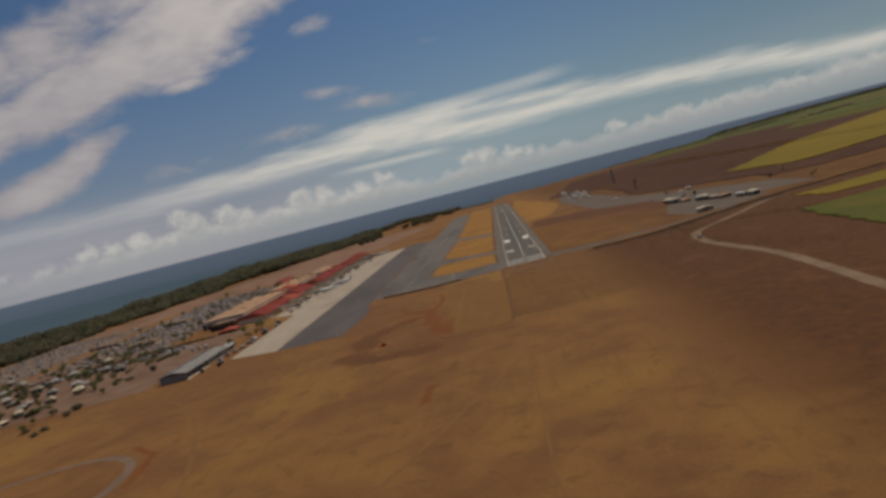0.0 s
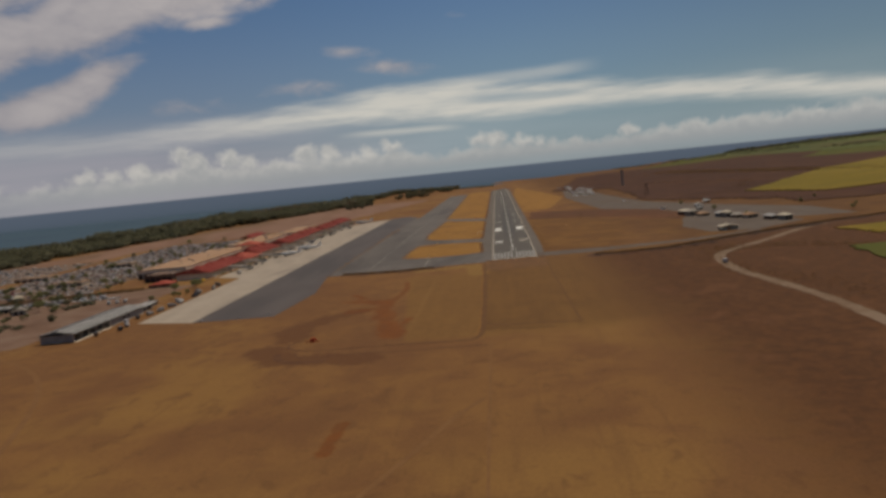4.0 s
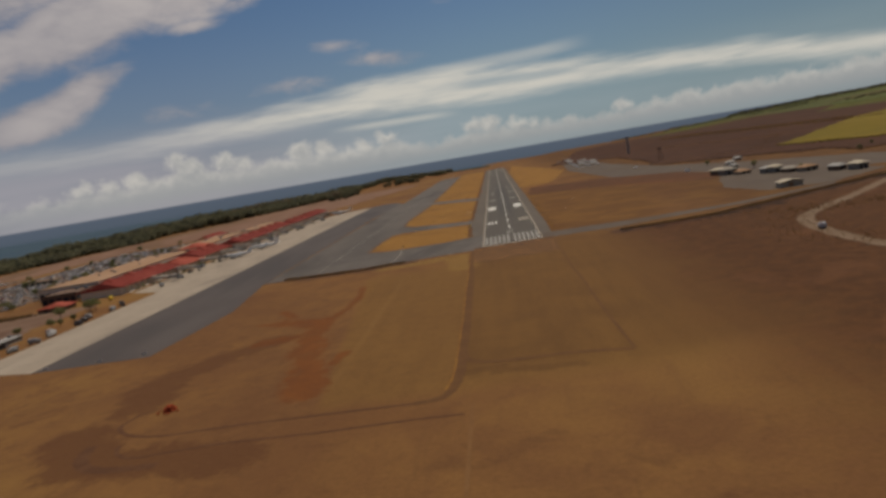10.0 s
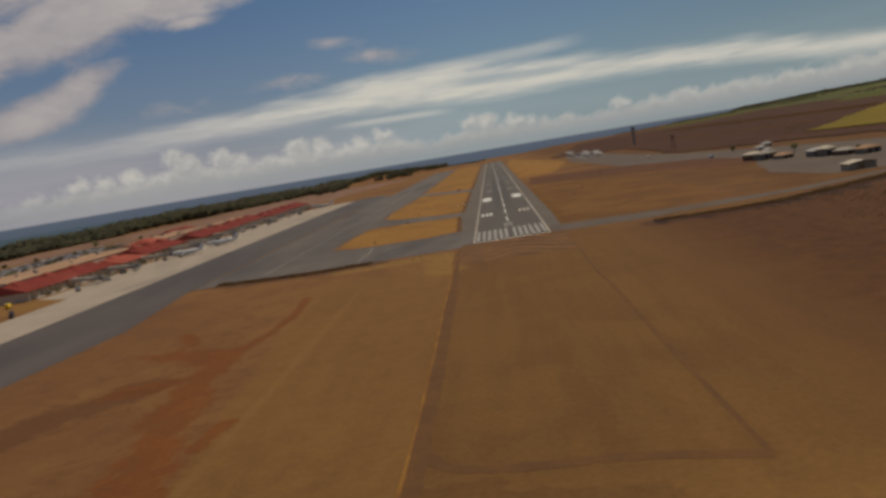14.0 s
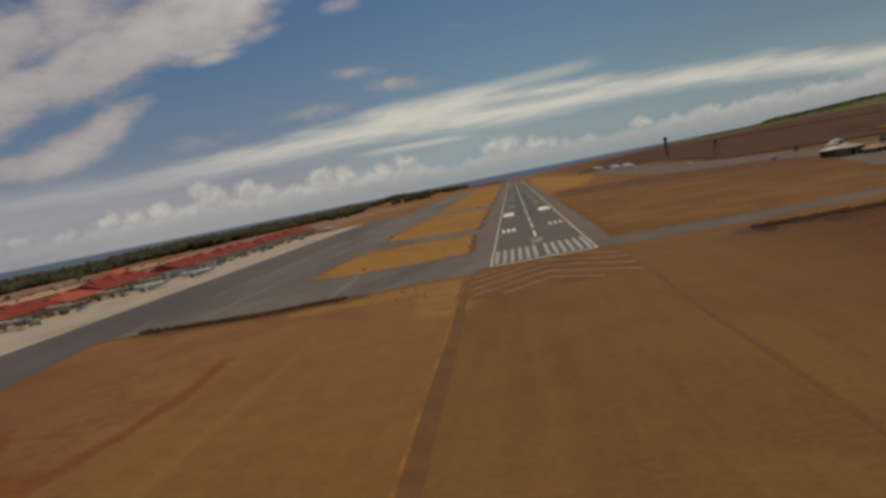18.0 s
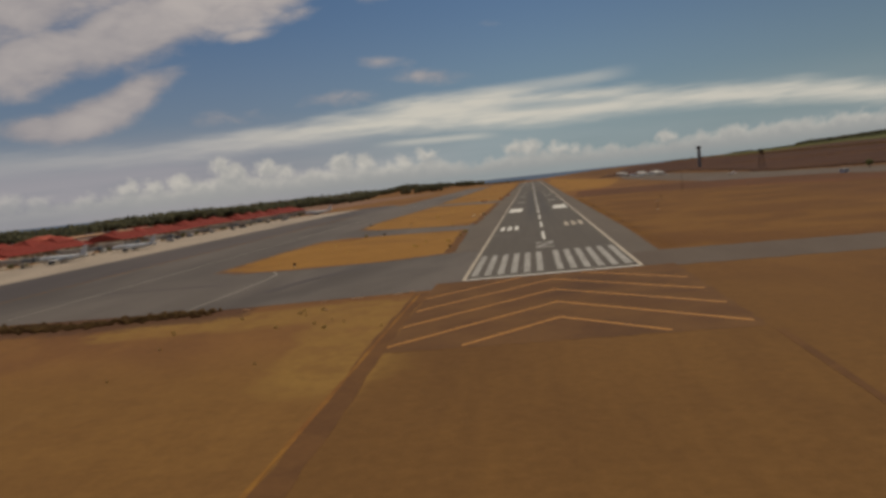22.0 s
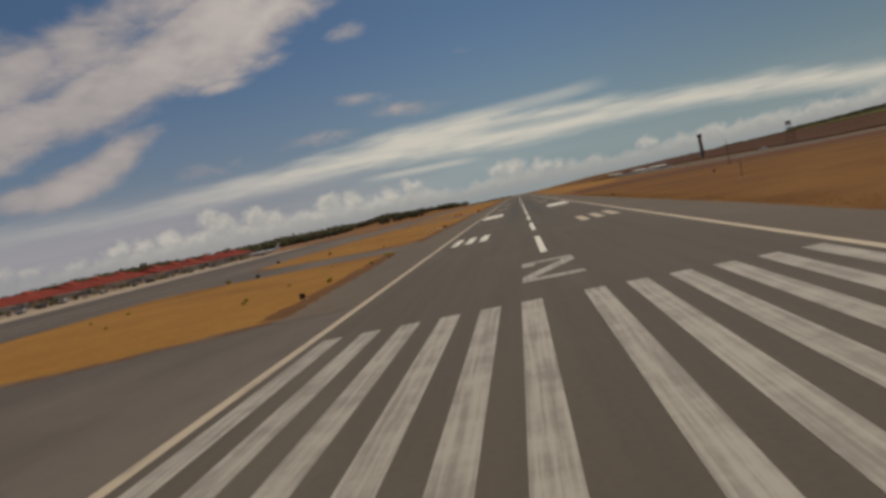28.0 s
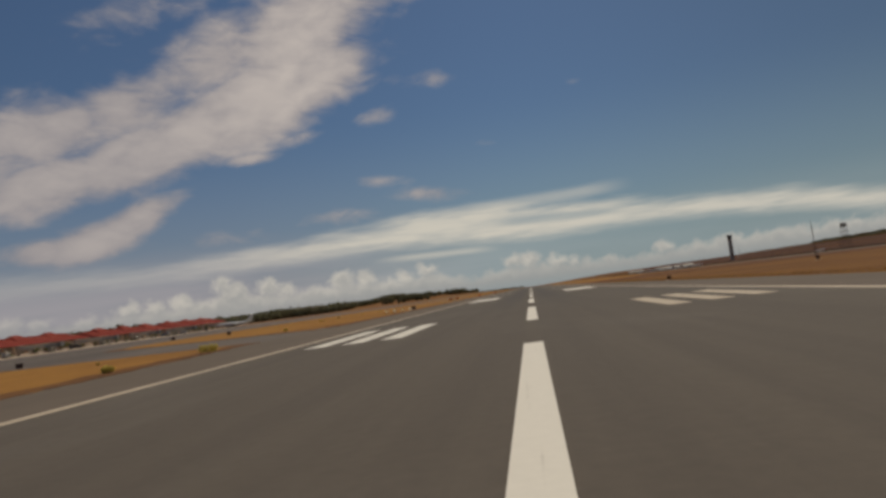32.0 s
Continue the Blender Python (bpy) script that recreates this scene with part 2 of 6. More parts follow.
    glow = k.m("ADD", k.m("MULTIPLY_ADD", k.step(body, 0.5, 1.5), 0.55, 0.3), k.m("ADD", k.m("MULTIPLY", roll, 0.25), k.m("MULTIPLY", fray, 0.15)))
    high_col = k.mix(k.m("MULTIPLY", glow, k.step(az, 15.0, 34.0, 1.0, 0.62), clamp=True), HIGH_DARK, HIGH_LIGHT)
    for f, c in ((high, high_col), (veil, k.mix(k.step(az, 0.0, 24.0), VEIL, VEIL_LEFT)), (bank, k.mix(k.step(az, 10.0, 30.0), BANK, BANK_LEFT)), (branch, BANK), (puff, puff_col), (thin, BANK)):
        col = k.mix(f, col, c)
    # the sea beyond the drawn water
    sea = k.mix(k.step(el, -2.2, -0.3), SEA_NEAR, SEA_FAR)
    col = k.mix(k.step(el, -0.22, -0.08, 1.0, 0.0), col, sea)
    bg = t.nodes.new("ShaderNodeBackground")
    k.put(bg.inputs[0], col)
    bg.inputs[1].default_value = SKY_STRENGTH
    out = t.nodes.new("ShaderNodeOutputWorld")
    t.links.new(bg.outputs[0], out.inputs[0])


SKY_STRENGTH = 0.1
SKY_TINT = (0.35, 0.475, 0.615)
SKY_TINT_RIGHT = (0.255, 0.34, 0.425)
HAZE = (2.6, 3.8, 4.65)
HAZE_LEFT = (2.6, 2.95, 4.1)
VEIL_LEFT = (3.9, 3.95, 4.7)
BANK = (7.0, 7.05, 6.8)
BANK_LEFT = (5.4, 5.5, 5.8)
VEIL = (3.35, 4.25, 4.95)
HIGH_LIGHT = (6.6, 6.25, 6.3)
HIGH_DARK = (2.9, 2.9, 3.5)
CUMULUS_BASE = (3.7, 4.0, 4.35)
CUMULUS_TOP = (7.1, 7.05, 6.85)
SEA_NEAR = (0.72, 1.04, 1.42)
SEA_FAR = (1.0, 1.32, 1.88)
make_world()

sun = new("sun", bpy.data.lights.new("sun", "SUN"))
sun.data.energy, sun.data.angle, sun.data.color = 3.9, radians(0.53), (1.0, 0.94, 0.85)
sun_dir = Vector((-math.sin(radians(SUN_AZ)) * math.cos(radians(SUN_EL)), math.cos(radians(SUN_AZ)) * math.cos(radians(SUN_EL)), math.sin(radians(SUN_EL))))
sun.matrix_world = look(sun_dir * 900, (0, 0, 0))


# ---------------------------------------------------------------- materials
def material(name, colours, size=10.0, fine=1.0, rough=0.85, bump=0.0, metal=0.0, spec=0.3, stretch=(1, 1, 1), island=0.0, grain=0.25):
    """Two or three colours mixed by coarse noise (size metres), mottled by fine noise (fine metres)."""
    mat = bpy.data.materials.new(name)
    mat.use_nodes = True
    t = mat.node_tree
    k = Nodes(t)
    bsdf = t.nodes["Principled BSDF"]
    vec = k.scale(t.nodes.new("ShaderNodeTexCoord").outputs["Object"], stretch)
    big = k.noise(vec, 1.0 / size, 5.0, 0.6, 0.3)
    small = k.noise(vec, 1.0 / fine, 5.0, 0.65)
    col = k.mix(k.step(big, 0.36, 0.64), colours[0], colours[1])
    if len(colours) > 2:
        col = k.mix(k.step(k.noise(vec, 0.37 / size, 4.0, 0.6, 0.5), 0.5, 0.68), col, colours[2])
    col = k.mix(1.0, col, k.mix(small, (1 - grain,) * 3, (1 + grain,) * 3), "MULTIPLY")
    if island:
        rnd = t.nodes.new("ShaderNodeNewGeometry").outputs["Random Per Island"]
        col = k.mix(1.0, col, k.mix(rnd, (1 - island,) * 3, (1 + island,) * 3), "MULTIPLY")
    k.put(bsdf.inputs["Base Color"], col)
    k.put(bsdf.inputs["Roughness"], k.m("MULTIPLY_ADD", small, 0.15, rough - 0.08))
    bsdf.inputs["Metallic"].default_value = metal
    bsdf.inputs["Specular IOR Level"].default_value = spec
    if bump:
        b = t.nodes.new("ShaderNodeBump")
        b.inputs["Strength"].default_value, b.inputs["Distance"].default_value = 0.6, bump
        k.put(b.inputs["Height"], small)
        t.links.new(b.outputs[0], bsdf.inputs["Normal"])
    return mat


def leafy(mat, share=0.5):
    """Thin leaves: part of the light passes through."""
    t = mat.node_tree
    bsdf = t.nodes["Principled BSDF"]
    thin = t.nodes.new("ShaderNodeBsdfTranslucent")
    t.links.new(bsdf.inputs["Base Color"].links[0].from_socket, thin.inputs["Color"])
    both = t.nodes.new("ShaderNodeMixShader")
    both.inputs[0].default_value = share
    t.links.new(bsdf.outputs[0], both.inputs[1])
    t.links.new(thin.outputs[0], both.inputs[2])
    t.links.new(both.outputs[0], t.nodes["Material Output"].inputs["Surface"])
    return mat


def runway_asphalt():
    """Grey-brown asphalt with lengthwise wear and rubber in the touchdown zone."""
    mat = bpy.data.materials.new("runway_asphalt")
    mat.use_nodes = True
    t = mat.node_tree
    k = Nodes(t)
    bsdf = t.nodes["Principled BSDF"]
    obj = t.nodes.new("ShaderNodeTexCoord").outputs["Object"]
    x, y, z = k.split(obj)
    lanes = k.noise(k.scale(obj, (0.5, 0.012, 0.0)), 1.0, 5.0, 0.65)
    patch = k.noise(k.scale(obj, (0.06, 0.02, 0.0)), 1.0, 4.0, 0.6, 0.4)
    fine = k.noise(obj, 2.2, 6.0, 0.7)
    col = k.mix(k.step(lanes, 0.3, 0.7), (0.074, 0.061, 0.049), (0.086, 0.071, 0.056))
    col = k.mix(k.step(patch, 0.5, 0.7, 0.0, 0.5), col, (0.112, 0.096, 0.080))
    ax = k.m("ABSOLUTE", x)
    wheel = k.m("MULTIPLY", k.step(ax, 1.0, 3.2), k.step(ax, 5.5, 10.5, 1.0, 0.0))
    rubber = k.m("MULTIPLY", wheel, k.m("MULTIPLY", k.step(y, 140.0, 330.0), k.step(y, 620.0, 1050.0, 1.0, 0.0)))
    rubber = k.m("MULTIPLY", rubber, k.step(k.noise(k.scale(obj, (1.6, 0.02, 0.0)), 1.0, 4.0, 0.7), 0.25, 0.7, 0.25, 0.8))
    col = k.mix(rubber, col, (0.045, 0.042, 0.04))
    col = k.mix(1.0, col, k.mix(fine, (0.8,) * 3, (1.2,) * 3), "MULTIPLY")
    k.put(bsdf.inputs["Base Color"], col)
    bsdf.inputs["Roughness"].default_value = 0.88
    bsdf.inputs["Specular IOR Level"].default_value = 0.25
    b = t.nodes.new("ShaderNodeBump")
    b.inputs["Strength"].default_value, b.inputs["Distance"].default_value = 0.4, 0.01
    k.put(b.inputs["Height"], k.noise(obj, 30.0, 3.0))
    t.links.new(b.outputs[0], bsdf.inputs["Normal"])
    return mat


def ground_cover():
    """Dry grassland: golden, brown and bare patches, red soil scars, reddish scrub to the south-east."""
    mat = bpy.data.materials.new("dry_grass")
    mat.use_nodes = True
    t = mat.node_tree
    k = Nodes(t)
    bsdf = t.nodes["Principled BSDF"]
    p = t.nodes.new("ShaderNodeTexCoord").outputs["Object"]
    x, y, z = k.split(p)
    wide = k.noise(p, 1 / 150, 4.0, 0.55, 0.4)
    mid = k.noise(p, 1 / 38, 5.0, 0.62, 0.5)
    small = k.noise(p, 1 / 7, 5.0, 0.65, 0.2)
    fine = k.noise(p, 1 / 1.6, 5.0, 0.7)
    mown = k.noise(k.scale(p, (0.155, 0.013, 0.000)), 1.0, 4.0, 0.6, 0.25)
    col = k.mix(k.step(mid, 0.34, 0.66), (0.134, 0.064, 0.029), (0.175, 0.088, 0.034))
    col = k.mix(k.step(wide, 0.48, 0.66, 0.0, 0.75), col, (0.198, 0.107, 0.037))
    col = k.mix(k.step(wide, 0.47, 0.33, 0.0, 0.6), col, (0.116, 0.053, 0.026))
    col = k.mix(k.step(mown, 0.52, 0.7, 0.0, 0.4), col, (0.126, 0.063, 0.028))
    col = k.mix(k.step(small, 0.58, 0.75, 0.0, 0.36), col, (0.101, 0.046, 0.024))

    def near_line(a, b):
        ab = Vector((b[0] - a[0], b[1] - a[1], 0))
        dx, dy = k.m("SUBTRACT", x, a[0]), k.m("SUBTRACT", y, a[1])
        u = k.m("DIVIDE", k.m("ADD", k.m("MULTIPLY", dx, ab.x), k.m("MULTIPLY", dy, ab.y)), ab.length_squared, clamp=True)
        ex, ey = k.m("SUBTRACT", dx, k.m("MULTIPLY", u, ab.x)), k.m("SUBTRACT", dy, k.m("MULTIPLY", u, ab.y))
        return k.m("SQRT", k.m("ADD", k.m("MULTIPLY", ex, ex), k.m("MULTIPLY", ey, ey)))

    def scar(lines, width, ragged=1.0):
        d = None
        for a, b in lines:
            e = near_line(a, b)
            d = e if d is None else k.m("MINIMUM", d, e)
        d = k.m("ADD", d, k.m("MULTIPLY_ADD", small, 20.0 * ragged, -10.0 * ragged))
        d = k.m("ADD", d, k.m("MULTIPLY_ADD", fine, 5.0 * ragged, -2.5 * ragged))
        return k.step(k.m("ADD", d, k.m("MULTIPLY_ADD", mid, 16.0 * ragged, -8.0 * ragged)), width * 0.6, width * 1.15, 1.0, 0.0)

    # rough reddish ground west of the mown grass, its edge slanting away from the track
    mown_edge = k.m("ADD", x, k.m("ADD", k.m("MULTIPLY_ADD", y, 0.112, 109.0), k.m("MULTIPLY_ADD", fine, 3.0, -1.5)))
    rough_land = k.m("MULTIPLY", k.step(mown_edge, -1.5, 2.0, 1.0, 0.0), k.m("MULTIPLY", k.step(y, -350.0, -325.0), k.step(y, -110.0, -60.0, 1.0, 0.0)))
    clod = k.noise(p, 1 / 16, 5.0, 0.65, 1.2)
    col = k.mix(k.m("MULTIPLY", rough_land, k.step(clod, 0.4, 0.62, 0.1, 0.85)), col, k.mix(k.step(small, 0.4, 0.6), (0.118, 0.056, 0.026), (0.150, 0.074, 0.032)))
    # lighter olive grass between the ruts
    wave = k.m("MULTIPLY_ADD", mid, 30.0, -15.0)
    box_x = k.m("MULTIPLY", k.step(mown_edge, -1.0, 3.0), k.step(k.m("ADD", x, wave), 44.0, 66.0, 1.0, 0.0))
    box_y = k.m("MULTIPLY", k.step(k.m("ADD", y, k.m("MULTIPLY", wave, 0.4)), -330.0, -310.0), k.step(y, -90.0, -50.0, 1.0, 0.0))
    col = k.mix(k.m("MULTIPLY", k.m("MULTIPLY", box_x, box_y), 0.75), col, k.mix(k.step(k.m("ADD", k.m("MULTIPLY", mown, 0.4), k.m("MULTIPLY", small, 0.6)), 0.36, 0.64), (0.138, 0.073, 0.026), (0.168, 0.090, 0.031)))
    # pale line left by mowing
    swath = k.step(k.m("ABSOLUTE", k.m("ADD", x, k.m("MULTIPLY_ADD", small, 3.0, 71.5))), 0.5, 2.2, 0.22, 0.0)
    col = k.mix(k.m("MULTIPLY", swath, k.m("MULTIPLY", k.step(y, -310.0, -290.0), k.step(y, -100.0, -80.0, 1.0, 0.0))), col, (0.20, 0.112, 0.045))
    # darker grass between the track and the eastern scrub
    dull = k.m("MULTIPLY", k.step(x, -27.6, -26.4), k.m("MULTIPLY", k.step(y, -318.0, -296.0), k.step(y, -2.0, 4.0, 1.0, 0.0)))
    col = k.mix(k.m("MULTIPLY", dull, 0.75), col, k.mix(k.step(k.m("ADD", k.m("MULTIPLY", mown, 0.4), k.m("MULTIPLY", mid, 0.6)), 0.36, 0.64), (0.106, 0.054, 0.022), (0.136, 0.070, 0.026)))
    # dark blots in the southern grass
    blot = k.m("MULTIPLY", k.step(k.noise(p, 1 / 13, 3.0, 0.6, 0.6), 0.54, 0.7, 0.0, 0.45), k.step(y, -360.0, -335.0, 1.0, 0.0))
    col = k.mix(blot, col, (0.096, 0.046, 0.023))
    # golden stretches: east of the runway, and the verge below the taxiway
    gold = scar((((70, 60), (110, 300)), ((110, 300), (60, 420)), ((60, 60), (60, 300))), 60.0)
    col = k.mix(k.m("MULTIPLY", gold, 0.7), col, k.mix(k.step(mid, 0.4, 0.62), (0.112, 0.053, 0.018), (0.150, 0.075, 0.022)))
    verge = k.m("MULTIPLY", scar((((-92, -34), (-40, -30)), ((-40, -34), (-36, -84))), 11.0), k.step(small, 0.36, 0.6, 0.45, 1.0))
    col = k.mix(k.m("MULTIPLY", verge, 0.7), col, (0.222, 0.132, 0.042))
    # the dry grass turns to a dark reddish brown towards the eastern ramp
    ruddy = k.m("MULTIPLY", k.step(k.m("ADD", x, wave), 70.0, 230.0, 0.0, 0.8), k.step(y, -40.0, 20.0))
    col = k.mix(ruddy, col, k.mix(k.step(mid, 0.4, 0.62), (0.082, 0.039, 0.016), (0.112, 0.055, 0.020)))
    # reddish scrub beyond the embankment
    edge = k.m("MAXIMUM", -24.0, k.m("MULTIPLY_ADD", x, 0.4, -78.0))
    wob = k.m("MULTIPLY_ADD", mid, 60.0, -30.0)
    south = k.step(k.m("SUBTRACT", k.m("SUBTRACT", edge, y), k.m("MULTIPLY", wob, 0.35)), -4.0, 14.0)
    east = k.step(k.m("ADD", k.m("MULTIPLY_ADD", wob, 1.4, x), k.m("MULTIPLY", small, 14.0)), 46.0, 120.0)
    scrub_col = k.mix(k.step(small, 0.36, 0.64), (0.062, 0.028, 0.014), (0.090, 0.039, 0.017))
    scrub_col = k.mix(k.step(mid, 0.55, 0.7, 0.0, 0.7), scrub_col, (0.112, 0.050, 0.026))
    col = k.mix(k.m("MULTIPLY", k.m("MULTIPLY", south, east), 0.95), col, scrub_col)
    # dark brown soil along both hedges, the embankment's shade painted into its colour
    bank = scar((((78, -30), (144, -24)), ((144, -24), (240, 24)), ((240, 24), (480, 116)), ((-196, -2), (-150, -20)), ((-150, -20), (-84, -20))), 13.0)
    col = k.mix(k.m("MULTIPLY", bank, 0.8), col, (0.070, 0.036, 0.025))
    # darker bare ground round the soil heap, then red scars
    bare = scar((((-157, -316), (-140, -338)), ((-140, -340), (-92, -350)), ((-120, -215), (-150, -250)), ((-152, -262), (-146, -290))), 13.0)
    col = k.mix(k.m("MULTIPLY", bare, 0.8), col, (0.096, 0.043, 0.021))
    blotch = scar((((-14, -307), (12, -311)), ((-26, -304), (-14, -302))), 3.5, 0.25)
    col = k.mix(k.m("MULTIPLY", blotch, 0.35), col, (0.074, 0.036, 0.018))
    red = scar((((-101, -184), (-103, -212)), ((-103, -212), (-92, -256)), ((-92, -256), (-81, -302)), ((-104, -190), (-128, -175)), ((-108, -212), (-124, -216))), 8.0, 0.9)
    thin = scar((((-98, -100), (-94, -135)), ((-94, -135), (-95, -160)), ((-95, -160), (-100, -186)), ((-77, -254), (-79, -268)), ((-136, -144), (-124, -164)), ((-140, -172), (-124, -177)), ((-80, -448), (-81, -476)), ((-268, -432), (-244, -456)), ((-244, -456), (-236, -500))), 3.2, 0.3)
    red = k.m("MAXIMUM", red, thin)
    col = k.mix(k.m("MULTIPLY", red, k.step(clod, 0.3, 0.6, 0.55, 0.92)), col, k.mix(k.step(clod, 0.35, 0.65), (0.116, 0.039, 0.013), (0.150, 0.054, 0.017)))
    col = k.mix(1.0, col, k.mix(fine, (0.73, 0.7, 0.61), (1.36, 1.3, 1.13)), "MULTIPLY")
    k.put(bsdf.inputs["Base Color"], col)
    bsdf.inputs["Roughness"].default_value = 0.95
    bsdf.inputs["Specular IOR Level"].default_value = 0.1
    b = t.nodes.new("ShaderNodeBump")
    b.inputs["Strength"].default_value, b.inputs["Distance"].default_value = 0.6, 0.14
    k.put(b.inputs["Height"], fine)
    t.links.new(b.outputs[0], bsdf.inputs["Normal"])
    return mat


def worn_paint(name, paint, under, wear=0.5):
    """Road paint, scuffed through to the asphalt along the runway."""
    mat = bpy.data.materials.new(name)
    mat.use_nodes = True
    t = mat.node_tree
    k = Nodes(t)
    bsdf = t.nodes["Principled BSDF"]
    obj = t.nodes.new("ShaderNodeTexCoord").outputs["Object"]
    lane = k.noise(k.scale(obj, (3.0, 0.06, 1.0)), 1.0, 6.0, 0.7)
    blot = k.noise(obj, 0.25, 5.0, 0.65)
    fine = k.noise(obj, 3.5, 5.0, 0.7)
    f = k.step(k.m("ADD", lane, k.m("MULTIPLY_ADD", blot, 0.6, -0.3)), wear, wear + 0.28, 0.0, 0.75)
    col = k.mix(f, k.mix(fine, tuple(c * 0.86 for c in paint), paint), under)
    k.put(bsdf.inputs["Base Color"], col)
    bsdf.inputs["Roughness"].default_value = 0.75
    return mat


def water():
    mat = bpy.data.materials.new("sea_water")
    mat.use_nodes = True
    t = mat.node_tree
    k = Nodes(t)
    bsdf = t.nodes["Principled BSDF"]
    obj = t.nodes.new("ShaderNodeTexCoord").outputs["Object"]
    n1 = k.noise(k.scale(obj, (0.0016, 0.0022, 0.0)), 1.0, 5.0, 0.6, 0.5)
    n2 = k.noise(k.scale(obj, (0.02, 0.03, 0.0)), 1.0, 4.0, 0.6)
    col = k.mix(k.step(n1, 0.35, 0.65), (0.050, 0.077, 0.104), (0.056, 0.088, 0.110))
    col = k.mix(k.step(n2, 0.74, 0.8, 0.0, 0.2), col, (0.3, 0.34, 0.35))
    k.put(bsdf.inputs["Base Color"], col)
    bsdf.inputs["Roughness"].default_value = 0.7
    bsdf.inputs["Specular IOR Level"].default_value = 0.02
    b = t.nodes.new("ShaderNodeBump")
    b.inputs["Strength"].default_value, b.inputs["Distance"].default_value = 0.5, 1.0
    k.put(b.inputs["Height"], k.noise(obj, 0.12, 4.0))
    t.links.new(b.outputs[0], bsdf.inputs["Normal"])
    return mat


def glass(name, tint):
    mat = bpy.data.materials.new(name)
    mat.use_nodes = True
    b = mat.node_tree.nodes["Principled BSDF"]
    b.inputs["Base Color"].default_value, b.inputs["Roughness"].default_value = (*tint, 1), 0.08
    b.inputs["Specular IOR Level"].default_value = 0.6
    return mat


def lamp_glow(name, colour, power):
    mat = bpy.data.materials.new(name)
    mat.use_nodes = True
    b = mat.node_tree.nodes["Principled BSDF"]
    b.inputs["Emission Color"].default_value, b.inputs["Emission Strength"].default_value = (*colour, 1), power
    return mat


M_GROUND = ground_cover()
M_GOLD = material("golden_grass", [(0.222, 0.106, 0.025), (0.250, 0.124, 0.031), (0.170, 0.079, 0.025)], 22, 1.6, 0.95, 0.1, spec=0.1, grain=0.3)
M_GOLD2 = material("patchy_golden_grass", [(0.165, 0.07, 0.022), (0.235, 0.112, 0.026), (0.15, 0.066, 0.022)], 9, 1.2, 0.95, 0.1, spec=0.1, grain=0.3)
M_SCRUB = material("reddish_scrub", [(0.108, 0.047, 0.022), (0.088, 0.040, 0.019), (0.135, 0.052, 0.023)], 40, 3.0, 0.95, 0.15, spec=0.1, grain=0.35)
M_PLOUGH = material("ploughed_soil", [(0.058, 0.025, 0.013), (0.074, 0.032, 0.016), (0.048, 0.021, 0.012)], 60, 4.0, 0.95, 0.15, spec=0.1, stretch=(1, 0.5, 1), grain=0.25)
# reddish-brown soil, darkened to carry the shade of the embankment
M_SHADED_BANK = material("shaded_bank_soil", [(0.046, 0.021, 0.011), (0.035, 0.018, 0.010), (0.066, 0.026, 0.012)], 30, 2.5, 0.95, 0.12, spec=0.1, grain=0.3)
M_REDSOIL = material("red_soil", [(0.27, 0.046, 0.018), (0.225, 0.042, 0.018)], 6, 1.0, 0.95, 0.08, spec=0.1, grain=0.3)
M_TRACK = material("dirt_track", [(0.106, 0.051, 0.022), (0.128, 0.061, 0.024)], 9, 1.0, 0.95, 0.05, spec=0.1)
M_TRACK_PALE = material("pale_worn_track", [(0.150, 0.072, 0.028), (0.172, 0.085, 0.033)], 9, 1.0, 0.95, 0.05, spec=0.1)
M_RUT = material("dark_wheel_rut", [(0.088, 0.040, 0.020), (0.108, 0.050, 0.024)], 7, 0.8, 0.95, 0.05, spec=0.1)
M_RIM = material("dirt_rim", [(0.150, 0.092, 0.058), (0.105, 0.058, 0.033)], 5, 0.8, 0.95, 0.03, spec=0.1)
M_ROAD = material("pale_dirt_road", [(0.185, 0.125, 0.082), (0.145, 0.09, 0.054)], 18, 1.2, 0.95, 0.05, spec=0.1)
M_YELLOW = material("yellow_cane", [(0.165, 0.112, 0.013), (0.14, 0.10, 0.013), (0.185, 0.122, 0.018)], 70, 3.5, 0.95, 0.3, spec=0.1, grain=0.25)
M_GREEN = material("green_crop", [(0.085, 0.078, 0.013), (0.066, 0.070, 0.013), (0.105, 0.084, 0.018)], 50, 3.0, 0.95, 0.3, spec=0.1, grain=0.3)
M_HILL = material("hill_pasture", [(0.085, 0.09, 0.024), (0.07, 0.078, 0.024), (0.11, 0.075, 0.03)], 220, 16.0, 0.95, 0.4, spec=0.1, grain=0.3)
M_PALESOIL = material("pale_pinkish_soil", [(0.170, 0.092, 0.058), (0.205, 0.118, 0.078), (0.130, 0.076, 0.040)], 60, 4.0, 0.95, 0.05, spec=0.1, stretch=(1, 0.5, 1), grain=0.25)
M_RUNWAY = runway_asphalt()
M_SHOULDER = material("shoulder_asphalt", [(0.100, 0.079, 0.061), (0.114, 0.090, 0.070), (0.122, 0.088, 0.060)], 16, 1.0, 0.9, 0.01, spec=0.2, stretch=(1, 0.25, 1))
M_TAXI = material("taxiway_asphalt", [(0.094, 0.077, 0.064), (0.113, 0.093, 0.078), (0.066, 0.054, 0.046)], 30, 1.2, 0.88, 0.01, spec=0.25, stretch=(1, 0.3, 1))
M_RAMP = material("worn_ramp_asphalt", [(0.088, 0.063, 0.046), (0.103, 0.076, 0.056), (0.094, 0.062, 0.040)], 24, 1.2, 0.9, 0.01, spec=0.2, stretch=(1, 0.4, 1))
